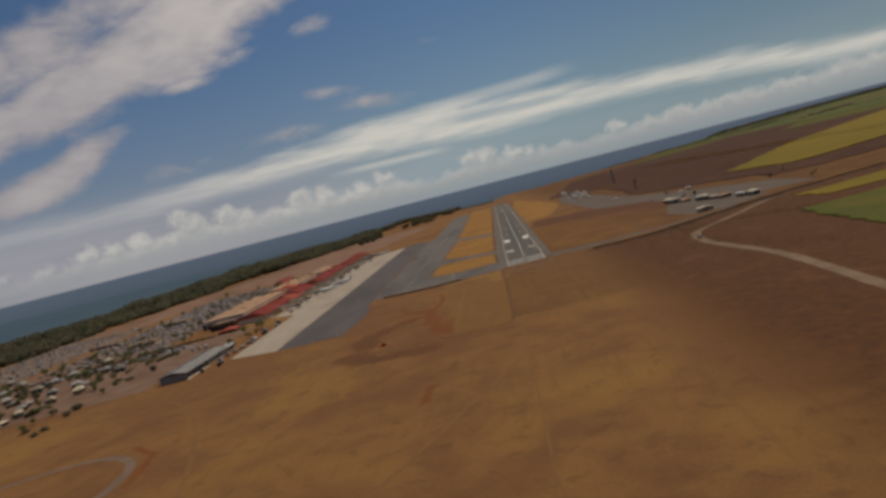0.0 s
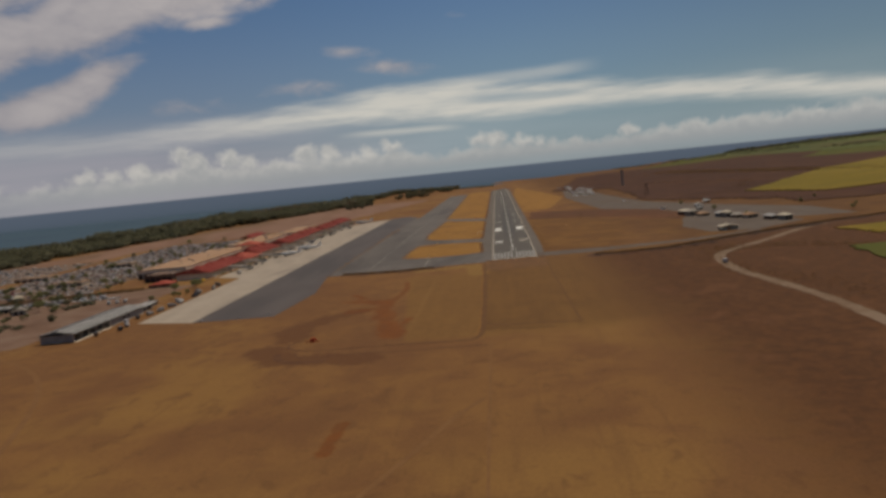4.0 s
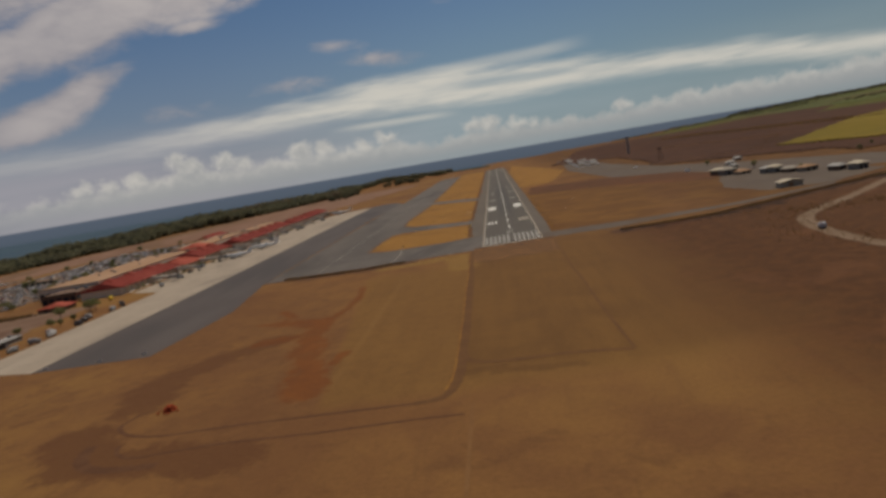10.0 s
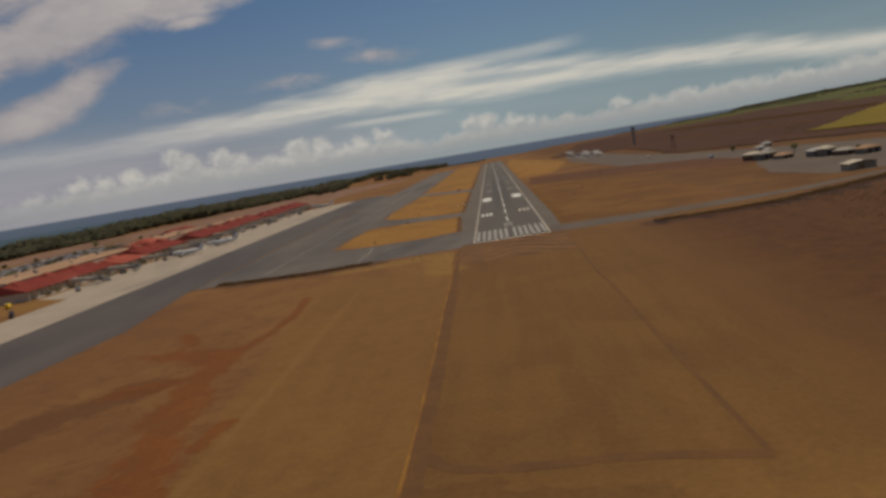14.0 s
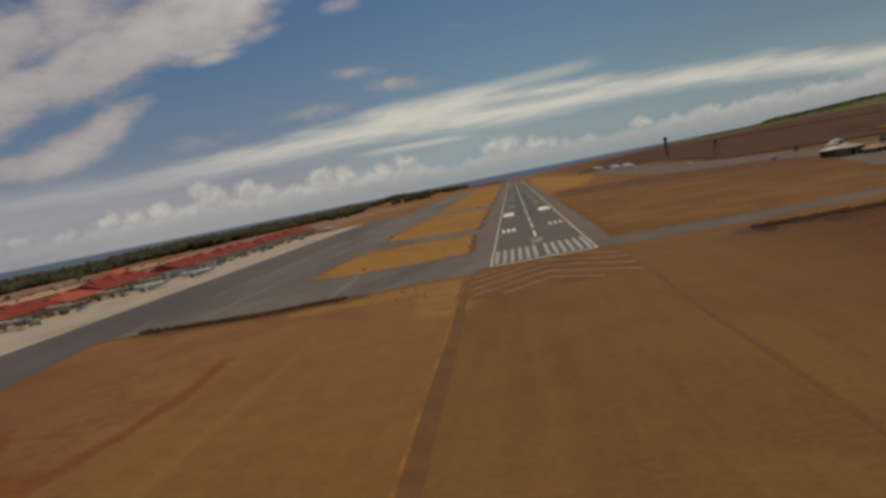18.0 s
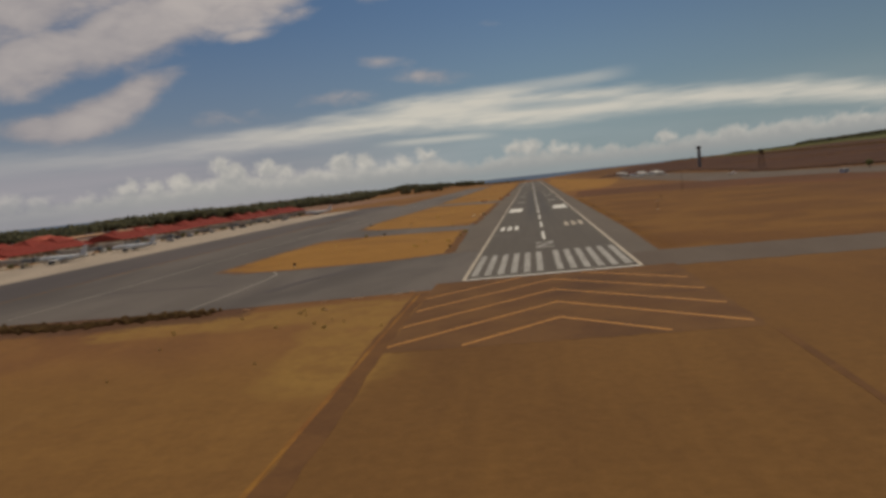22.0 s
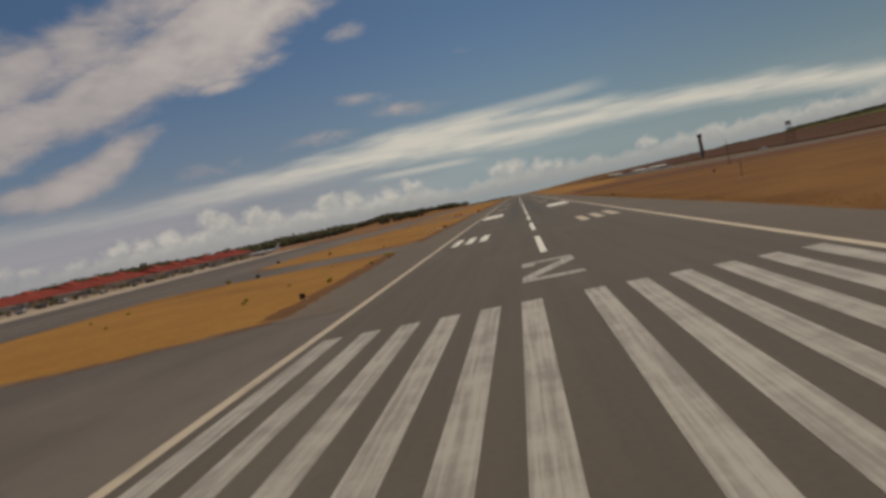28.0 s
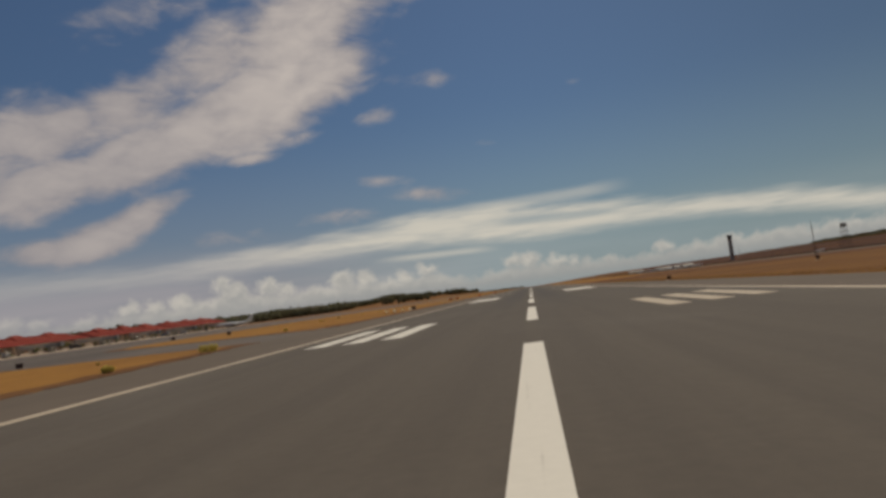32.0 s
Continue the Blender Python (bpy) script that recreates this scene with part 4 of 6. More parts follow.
slab("taxiway_east", [(30.1, -4), (75, -6), (102, -1), (176, 13), (262, 48), (262, 58), (172, 26), (90, 23), (31, 29), (22.5, 29), (22.5, -0.5), (30.1, -0.5)], 0.03, M_RAMP, "brown-grey asphalt spur off the runway threshold", rough_edge=0.6)
slab("dirt_rim_near", widened([(-125, 82), (-110, 70), (-93, 66.5), (-57, 66), (-33.5, 75), (-34.5, 110), (-36, 150), (-38, 186), (-75, 197), (-108, 206), (-119, 198), (-123, 150), (-124, 110)], 3.4), 0.056, M_RIM, "pale pinkish dirt rim round the grass island", 0.3, rough_edge=0.9, seed=61)
slab("island_near", [(-125, 82), (-110, 70), (-93, 66.5), (-57, 66), (-33.5, 75), (-34.5, 110), (-36, 150), (-38, 186), (-75, 197), (-108, 206), (-119, 198), (-123, 150), (-124, 110)], 0.07, M_GOLD, "golden dry grass island between taxiways", 0.5, rough_edge=0.8, seed=41)
slab("dirt_rim_mid", widened([(-121, 345), (-117, 285), (-104, 262), (-40, 222), (-36, 330), (-36, 524), (-70, 560), (-111, 603)], 3.4), 0.056, M_RIM, "pale pinkish dirt rim round the grass island", 0.3, rough_edge=0.9, seed=62)
slab("island_mid", [(-121, 345), (-117, 285), (-104, 262), (-40, 222), (-36, 330), (-36, 524), (-70, 560), (-111, 603)], 0.07, M_GOLD, "golden dry grass island between taxiways", 0.5, rough_edge=1.0, seed=42)
slab("dirt_rim_far", widened([(-114, 660), (-60, 612), (-36, 580), (-36, 1980), (-118, 1980)], 3.4), 0.056, M_RIM, "pale pinkish dirt rim round the grass island", 0.3, rough_edge=0.9, seed=63)
slab("island_far", [(-114, 660), (-60, 612), (-36, 580), (-36, 1980), (-118, 1980)], 0.07, M_GOLD, "long golden grass strip beside the runway", 0.5, rough_edge=1.2, seed=43)
slab("shoulder_west", [(-33.0, 72), (-22.6, 72), (-22.6, 2060), (-36.5, 2060), (-36.4, 190), (-34, 120)], 0.06, M_SHOULDER, "brown-grey asphalt runway shoulder", 0.5, rough_edge=0.25, seed=44)
slab("shoulder_east", [(22.6, 27), (31.5, 28), (33, 110), (32, 2060), (22.6, 2060)], 0.05, M_SHOULDER, "brown-grey asphalt runway shoulder", 0.5, rough_edge=0.25, seed=45)
slab("dirt_edge_near", [(-36.8, 76), (-33.0, 76), (-34.0, 110), (-35.4, 150), (-37.3, 187), (-41, 187), (-39.4, 150), (-38.0, 110)], 0.078, M_TRACK, "bare reddish dirt along the edge of the grass island", 0.3, rough_edge=0.7, seed=51)
for nm, y0, y1, sd in (("dirt_edge_mid", 224, 524, 52), ("dirt_edge_far", 582, 1980, 53)):
    slab(nm, [(-39.4, y0), (-35.7, y0), (-35.7, y1), (-39.4, y1)], 0.078, M_TRACK, "bare reddish dirt along the edge of the grass island", 0.3, rough_edge=0.7, seed=sd)
slab("blast_pad", [(-28.9, -72), (29.5, -72), (30, -0.6), (-28.9, -0.6)], 0.018, M_BLAST, "brown weathered asphalt blast pad", rough_edge=0.4, seed=46)
field("yard_town", (-365, -250), (-342, 20), (-980, 60), (-1000, -300), M_YARD, "reddish dirt yards among low buildings", 0.12, 24, 5.0, seed=33)

runway = slab("runway", [(-22.9, -0.6), (22.9, -0.6), (22.9, 2134), (-22.9, 2134)], 0.065, M_RUNWAY, "grey asphalt runway with white markings", 0.5)
TOP = 0.067


def mark(name, x0, x1, y0, y1, mat, label="", parent=None):
    return part(name, boxed(x0, x1, y0, y1, TOP - 0.05, TOP + 0.012), mat, parent or runway, label)


mark("edge_line", -22.86, -21.95, 0, 2133, M_EDGE)
mark("edge_line", 21.95, 22.86, 0, 2133, M_EDGE)
mark("threshold_line", -21.94, 21.94, -0.2, 1.2, M_WHITE2)
for k in range(6):
    x = 1.753 + 3.505 * k
    mark("threshold_stripe", x, x + 1.753, 6.1, 51.8, M_WHITE)
    mark("threshold_stripe", -x - 1.753, -x, 6.1, 51.8, M_WHITE)
for k in range(32):
    y = 94.5 + 61 * k
    mark("centre_stripe", -0.5, 0.5, y, y + 36.6, M_WHITE2)
for s in (-1, 1):
    for a, b in ((10.97, 12.8), (14.33, 16.15), (17.68, 19.5)):
        mark("touchdown_bar", min(s * a, s * b), max(s * a, s * b), 152.4, 175.3, M_WHITE2 if s < 0 else M_EDGE)
    mark("aiming_bar", min(s * 10.97, s * 20.1), max(s * 10.97, s * 20.1), 310.9, 356.6, M_WHITE2)
    for y, n in ((457, 2), (610, 2), (762, 1), (1370, 1), (1520, 2)):
        for a, b in ((10.97, 12.8), (14.33, 16.15))[:n]:
            mark("touchdown_bar", min(s * a, s * b), max(s * a, s * b), y, y + 22.9, M_WHITE)
    mark("aiming_bar", min(s * 10.97, s * 20.1), max(s * 10.97, s * 20.1), 1776, 1822, M_WHITE)


def flat_mark(name, outline, mat, parent, z):
    bm = bmesh.new()
    top = [bm.verts.new((x, y, z)) for x, y in outline]
    f = bm.faces.new(top)
    low = [bm.verts.new((x, y, z - 0.05)) for x, y in outline]
    for i in range(len(top)):
        j = (i + 1) % len(top)
        bm.faces.new((top[j], top[i], low[i], low[j]))
    if f.normal.z < 0:
        bmesh.ops.reverse_faces(bm, faces=[f])
    bmesh.ops.triangulate(bm, faces=[f])
    return part(name, bm, mat, parent)


# the runway number 2, one stroke after another
Z2 = TOP + 0.012
for stroke in ([(-3.35, 82.9), (-3.25, 78.4), (-1.75, 78.4), (-1.75, 80.7), (-1.9, 82.9)],
               [(-1.9, 82.9), (-1.75, 80.7), (1.6, 80.7), (3.0, 82.9)],
               [(3.05, 82.9), (1.6, 80.7), (1.5, 79.2), (3.05, 77.4)],
               [(3.05, 77.4), (1.5, 79.2), (-3.2, 68.6), (-1.85, 67.3)],
               [(-3.2, 68.6), (-3.4, 64.0), (-1.9, 64.0), (-1.85, 67.3)],
               [(-1.85, 66.2), (-1.9, 64.0), (3.15, 64.0), (3.15, 66.2)]):
    flat_mark("number_stroke", stroke, M_WHITE, runway, Z2)

# yellow chevrons before the threshold
blast = bpy.data.objects["blast_pad"]
for k, y in enumerate((6.0, -9.0, -24.0, -39.0, -54.0)):
    for s in (-1, 1):
        reach = min(28.5, 72 + y - 2 if y < -45 else 28.5)
        near = 0.0 if y <= -1 else y + 1.5
        if near >= reach:
            continue
        pts = [(s * near, y - near), (s * near, y - near - 0.95), (s * reach, y - reach - 0.95), (s * reach, y - reach)]
        flat_mark("chevron_arm", pts if s < 0 else pts[::-1], M_YPAINT, blast, 0.028)

taxi = bpy.data.objects["taxiway"]
ribbon("taxi_line", [(-93, -13), (-92, 20), (-93, 52), (-99, 66)], 0.45, 0.036, M_LINE, "", taxi, wobble=0.0)
ribbon("taxi_line", [(-152, 0), (-151, 300), (-150, 900), (-150, 2000)], 0.4, 0.042, M_LINE, "", taxi, wobble=0.0)
ribbon("patch_strip", [(-80, 10), (-74, 30), (-66, 44), (-60, 56)], 5.0, 0.038, M_APRON, "", taxi, wobble=0.3)
ribbon("patch_strip", [(-150, 42), (-120, 40), (-104, 38)], 4.0, 0.038, M_APRON, "", taxi, wobble=0.5)
# long seams in the concrete stands
conc = bpy.data.objects["apron_concrete"]
for i in range(40):
    y = -180 + 25 * i
    part("joint", boxed(-336 if y > 62 else -301, -252, y, y + 0.25, 0.0, 0.044), M_TAXI, conc)


# ---------------------------------------------------------------- buildings
def gable(bm, x0, x1, y0, y1, z, rise, th=0.5, hip=0.0):
    """A pitched roof shell with thickness, ridge along y."""
    xm = (x0 + x1) / 2
    for dz in (0.0, -th):
        v = [bm.verts.new(p) for p in ((x0, y0, z + dz), (x1, y0, z + dz), (x1, y1, z + dz), (x0, y1, z + dz), (xm, y0 + hip, z + rise + dz), (xm, y1 - hip, z + rise + dz))]
        fs = [(1, 2, 5, 4), (3, 0, 4, 5), (0, 1, 4), (2, 3, 5)]
        for f in fs if not dz else [g[::-1] for g in fs]:
            bm.faces.new([v[i] for i in f])
        if not dz:
            up = v
    for a, b in ((0, 1), (1, 2), (2, 3), (3, 0)):
        bm.faces.new((up[b], up[a], v[a], v[b]))
    return bm


def ribs(parent, x0, x1, y0, y1, z, rise, mat, step=6.0):
    """Raised tile courses down both slopes of a pitched roof."""
    xm = (x0 + x1) / 2
    first = None
    n = max(2, int((y1 - y0) / step))
    for i in range(n + 1):
        y = y0 + (y1 - y0) * i / n
        if first is None:
            bm = bmesh.new()
            for xa in (x0, x1):
                tube(bm, (xa, 0, z + 0.05), (xm, 0, z + rise + 0.05), 0.18, n=4)
            first = part("rib", bm, mat, parent)
            first.matrix_basis = pose(0, y, 0)
        else:
            again("rib", first, parent, pose(0, y, 0))


def terminal_block(x0, x1, y0, y1, eave, rise, roof, seed):
    """A stretch of the terminal: beige walls with columns and dark glazing under a red pitched roof."""
    t = thing("terminal_building", "terminal wing with a long red pitched roof and open columned front", "building", "terminal wings")
    part("wall", boxed(x0 + 3, x1 - 1.2, y0 + 1, y1 - 1, -0.2, eave), M_WALL, t)
    r = part("roof", gable(bmesh.new(), x0 - 2, x1 + 1.4, y0, y1, eave, rise, 0.3, hip=4.0), roof, t)
    part("ridge_cap", boxed((x0 + x1) / 2 - 0.25, (x0 + x1) / 2 + 0.75, y0 + 5, y1 - 5, eave + rise - 0.2, eave + rise + 0.25), roof, t)
    ribs(t, x0 - 1.5, x1 + 1.0, y0 + 6, y1 - 6, eave, rise, roof)
    for u in (0.2, 0.5, 0.8) if y1 - y0 > 90 else (0.5,):
        yc, xm = y0 + (y1 - y0) * u + (seed * 37 % 11) - 5, (x0 + x1) / 2
        part("upper_roof", gable(bmesh.new(), xm - 9, xm + 9, yc - 8 - seed % 3, yc + 8 + seed % 2, eave + rise - 2.4, 4.0 + 0.3 * (seed % 3), 0.4, hip=5.0), roof, t)
        part("clerestory", boxed(xm - 7.5, xm + 7.5, yc - 7, yc + 7, eave + rise - 5.0, eave + rise - 2.6), M_WALL, t)
    for u in range(int((y1 - y0) / 14)):
        yb = y0 + 6 + 14 * u
        part("planter", boxed(x1 + 2.2, x1 + 3.4, yb, yb + 9.5, -0.1, 1.3, bevel=0.1), M_COL, t)
    col = win = None
    n = max(3, int((y1 - y0) / 11))
    for i in range(n + 1):
        y = y0 + 2 + (y1 - y0 - 4) * i / n
        if col is None:
            col = part("column", boxed(-0.5, 0.5, -0.5, 0.5, -0.2, eave - 0.3, bevel=0.08), M_COL, t)
            col.matrix_basis = pose(x1 + 0.2, y, 0)
        else:
            again("column", col, t, pose(x1 + 0.2, y, 0))
        if i < n:
            w = ((y1 - y0 - 4) / n - 2.5) * 0.55
            if win is None:
                win = part("window", boxed(-0.12, 0.12, -w / 2, w / 2, 0.8, 3.2), M_SHADE, t, "dark glazing")
                win.matrix_basis = pose(x1 - 1.15, y + w / 2 + 3.0, 0)
                win2 = part("window", boxed(-0.12, 0.12, -w / 2, w / 2, 4.0, eave - 0.5), M_SHADE, t, "shaded gallery opening")
                win2.matrix_basis = pose(x1 - 1.12, y + w / 2 + 3.0, 0)
            else:
                again("window", win, t, pose(x1 - 1.15, y + w / 2 + 3.0, 0), "dark glazing")
                again("window", win2, t, pose(x1 - 1.12, y + w / 2 + 3.0, 0), "shaded gallery opening")
    return t


TERMINAL = [(-390, -348, 62, 186, 6.8, 5.9, M_ROOF), (-386, -346, 190, 240, 6.2, 4.9, M_ROOF2), (-392, -350, 244, 338, 7.2, 6.4, M_ROOF),
            (-388, -348, 372, 498, 6.8, 5.9, M_ROOF), (-390, -352, 502, 618, 7.2, 5.9, M_ROOF), (-384, -348, 622, 742, 6.8, 5.4, M_ROOF),
            (-386, -350, 746, 868, 7.2, 5.9, M_ROOF)]
for i, (x0, x1, y0, y1, e, r, m) in enumerate(TERMINAL):
    terminal_block(x0, x1, y0, y1, e, r, m, i)


def flat_building(name, x0, x1, y0, y1, h, roof, wall, label, category="building", group="", vents=3, seed=1, openings=4, base=0.0):
    """A flat-roofed building with parapet, openings on the sunny and shady sides and roof vents."""
    rng = random.Random(seed)
    t = thing(name, label, category, group)
    part("wall", boxed(x0, x1, y0, y1, base - 0.3, base + h - 0.35), wall, t)
    part("roof", boxed(x0 - 0.5, x1 + 0.5, y0 - 0.5, y1 + 0.5, base + h - 0.35, base + h), roof, t)
    for yp in (y0 - 0.5, y1 + 0.1):
        part("parapet", boxed(x0 - 0.5, x1 + 0.5, yp, yp + 0.4, base + h, base + h + 0.6), wall, t)
    for k in range(vents):
        vx, vy, s = rng.uniform(x0 + 3, x1 - 3), rng.uniform(y0 + 3, y1 - 3), rng.uniform(0.8, 1.8)
        part("vent", boxed(vx - s, vx + s, vy - s, vy + s, base + h, base + h + 1.4, bevel=0.1), M_GREY, t)
    for k in range(openings):
        u0, u1 = (k + 0.15) / openings, (k + 0.85) / openings
        part("door", boxed(x0 + (x1 - x0) * u0, x0 + (x1 - x0) * u1, y0 - 0.12, y0 + 0.1, base, base + h * 0.62), M_DARK, t, "dark doorway")
        part("window", boxed(x1 - 0.1, x1 + 0.12, y0 + (y1 - y0) * u0, y0 + (y1 - y0) * u1, base + h * 0.3, base + h * 0.65), M_GLASS, t)
    return t


flat_building("terminal_hall", -458, -396, 108, 330, 11.0, M_TAN, M_WALL, "low terminal hall with a tan flat roof", vents=9, seed=2, openings=9)
flat_building("terminal_hall", -446, -394, 366, 520, 12.0, M_TAN, M_WALL, "low terminal hall with a tan flat roof", vents=7, seed=3, openings=7)
flat_building("terminal_hall", -430, -390, 560, 700, 10.0, M_TAN, M_WALL, "low terminal hall with a tan flat roof", vents=5, seed=4, openings=6)
flat_building("entrance_block", -430, -396, 70, 106, 8.0, M_BROWN, M_BROWN, "brown timber-clad block at the terminal end", vents=2, seed=5, openings=5)


def pavilion(x, y, w, d, h, rise, roof, wall, label, name="pavilion", group="", base=0.0):
    t = thing(name, label, "building", group, pose(x, y, base))
    part("wall", boxed(-w / 2 + 1, w / 2 - 1, -d / 2 + 1, d / 2 - 1, -0.3, h), wall, t)
    part("roof", gable(bmesh.new(), -w / 2, w / 2, -d / 2, d / 2, h, rise, 0.4, hip=min(w, d) * 0.3), roof, t)
    for s in (-1, 1):
        part("door", boxed(s * w * 0.18 - 1.4, s * w * 0.18 + 1.4, -d / 2 + 0.88, -d / 2 + 1.1, 0, h * 0.75), M_DARK, t)
    part("window", boxed(w / 2 - 1.1, w / 2 - 0.88, -d / 3, d / 3, h * 0.35, h * 0.75), M_GLASS, t)
    return t


pavilion(-404, 352, 36, 34, 12, 5, M_ROOF2, M_WALL, "tall pavilion with a faded red hipped roof over the terminal")
pavilion(-386, 26, 26, 18, 3.6, 3.2, M_ROOF2, M_BROWN, "small pavilion with a faded red roof")
pavilion(-470, 560, 30, 60, 6, 5, M_ROOF, M_WALL, "low red-roofed building behind the terminal")
pavilion(-500, 640, 26, 80, 6, 5, M_ROOF, M_WALL, "low red-roofed building behind the terminal")


def hangar():
    """The long blue-grey hangar at the south end of the apron: open bays, a closed stretch with small windows, a low annex."""
    t = thing("hangar", "long blue-grey metal hangar with dark open bays", "hangar")
    x0, x1, y0, y1, h = -348, -322, -240, -140, 6.4
    part("wall", box(box(box(box(boxed(x0 + 0.4, x0 + 0.8, y0, y1, -0.3, h), x0 + 0.8, x1 - 0.6, y0, y0 + 0.4, -0.3, h), x0 + 0.8, x1 - 0.6, y1 - 0.4, y1, -0.3, h), x1 - 0.6, x1 - 0.2, y0 + 48, y1, -0.3, h), x1 - 0.6, x1 - 0.2, y0, y0 + 48, 5.4, h), M_PALE, t)
    part("roof", gable(bmesh.new(), x0 - 0.8, x1 + 1.2, y0 - 0.8, y1 + 0.8, h, 2.2, 0.4), M_STEEL, t)
    part("gable_wall", gable(bmesh.new(), x0 + 0.4, x1 - 0.2, y0 + 0.02, y0 + 0.4, h - 0.35, 2.1, 0.2), M_PALE, t)
    part("floor_slab", boxed(x0 + 0.8, x1 + 1.5, y0 + 0.4, y0 + 48, -0.3, 0.1), M_COL, t)
    seam = None
    for i in range(23):
        y = y0 + 1.5 + 4.4 * i
        if seam is None:
            bm = bmesh.new()
            for xa in (x0 - 0.8, x1 + 1.2):
                tube(bm, (xa, 0, h + 0.05), ((x0 + x1 + 0.4) / 2, 0, h + 2.25), 0.12, n=4)
            seam = part("roof_seam", bm, M_GREY, t)
            seam.matrix_basis = pose(0, y, 0)
        else:
            again("roof_seam", seam, t, pose(0, y, 0))
    for i in range(6):
        part("pier", boxed(x1 - 0.7, x1 - 0.1, y0 + 0.2 + 9.5 * i, y0 + 0.9 + 9.5 * i, -0.3, 5.5), M_COL, t)
    part("bay_partition", boxed(x0 + 0.8, x1 - 0.7, y0 + 48, y0 + 48.4, -0.3, h), M_STEEL, t)
    for y in (-172, -165):
        part("window", boxed(x1 - 0.3, x1 - 0.12, y, y + 2.6, 2.2, 4.4), M_DARK, t, "small dark window")
    part("annex_wall", boxed(x0 + 2, x1 - 3, y1, y1 + 22, -0.3, 4.2), M_STEEL, t, "lower grey annex")
    part("annex_roof", boxed(x0 + 1.4, x1 - 2.2, y1 + 0.1, y1 + 22.6, 4.2, 4.55), M_PALE, t)
    for y in (y1 + 2, y1 + 12):
        part("annex_door", boxed(x1 - 3.1, x1 - 2.9, y, y + 7, 0, 3.4), M_DARK, t, "dark open doorway")
    return t


hangar()
flat_building("cargo_shed", -340, -330, -112, -98, 3.4, M_PALE, M_STEEL, "small grey cargo shed beside the hangar", "shed", "", 1, 8)

# hangars and sheds along the eastern ramp
rng = random.Random(5)
for i in range(11):
    u = i / 10
    x, y = 248 + 66 * u + rng.uniform(-3, 3), 297 - 170 * u + rng.uniform(-4, 4)
    if i in (3, 8):
        continue
    roof = (M_CREAM, M_HANGAR, M_TAN, M_HANGAR, M_PALE)[i % 5]
    w, d, h = rng.uniform(10, 18), rng.uniform(11, 18), rng.uniform(3.2, 6.4)
    b = pavilion(x, y, w, d, h, 2.2, roof, M_HANGAR if i % 3 else M_BROWN, "small metal hangar with a pale roof and dark doors", "light_hangar", "hangars on the ramp", hgt(x, y))
    b.matrix_basis = pose(x, y, hgt(x, y), 0, 0, 20 + rng.uniform(-5, 5))
sh = thing("shed", "cream-roofed shed with tan walls", "shed", "", pose(236, 78, 0, 0, 0, 4))
part("wall", boxed(-9, 9, -5, 5, -0.2, 4.4), M_CREAM, sh)
part("roof", gable(bmesh.new(), -10, 10, -6, 6, 4.4, 1.6, 0.3), M_CREAM, sh)
part("door", boxed(-3, 1, -5.15, -4.95, 0, 3.4), M_TAN, sh)
for x, y, w in ((300, 420, 12), (330, 480, 12), (285, 360, 9)):
    pavilion(x, y, w, 10, 3.6, 2, M_PALE, M_WALL, "small outbuilding with a pale roof", "outbuilding", "outbuildings", hgt(x, y))

hut = thing("equipment_hut", "small white equipment hut at the edge of the ramp", "hut", "", pose(246, 424, hgt(246, 424), 0, 0, 20))
part("wall", boxed(-2.6, 2.6, -1.8, 1.8, -0.2, 2.6, bevel=0.05), M_PLANE, hut)
part("roof", boxed(-2.9, 2.9, -2.1, 2.1, 2.6, 2.85), M_PALE, hut)
part("door", boxed(-0.5, 0.5, -1.85, -1.75, 0, 2.1), M_GREY, hut)

# low buildings of the town west of the hangar
rng = random.Random(17)
spots = []
for i in range(1400):
    x, y = rng.uniform(-1010, -430), rng.uniform(-430, 40)
    if y > -250 + (x + 430) * -0.25 + 230 or shore(x, y) < 90 or (x > -470 and y > -330):
        continue
    if all((x - a) ** 2 + (y - b) ** 2 > 21 ** 2 for a, b in spots):
        spots.append((x, y))
    if len(spots) >= 130:
        break
for i in range(900):
    x, y = rng.uniform(-760, -480), rng.uniform(-330, -125)
    if len(spots) < 165 and all((x - a) ** 2 + (y - b) ** 2 > 21 ** 2 for a, b in spots):
        spots.append((x, y))
for i, (x, y) in enumerate(spots):
    w, d, h = rng.uniform(7, 14), rng.uniform(6, 11), rng.uniform(3.0, 5.0)
    roof = rng.choice((M_PALE, M_PALE, M_CREAM, M_STEEL, M_STEEL, M_PALE, M_HANGAR, M_HANGAR))
    b = pavilion(x, y, w, d, h, rng.uniform(1.5, 3), roof, rng.choice((M_HANGAR, M_PALE, M_TAN)), "low building with a pale sheet roof", "warehouse", "town buildings", hgt(x, y))
    b.matrix_basis = pose(x, y, hgt(x, y), 0, 0, rng.choice((0, 90)) + rng.uniform(-14, 14) + 20)


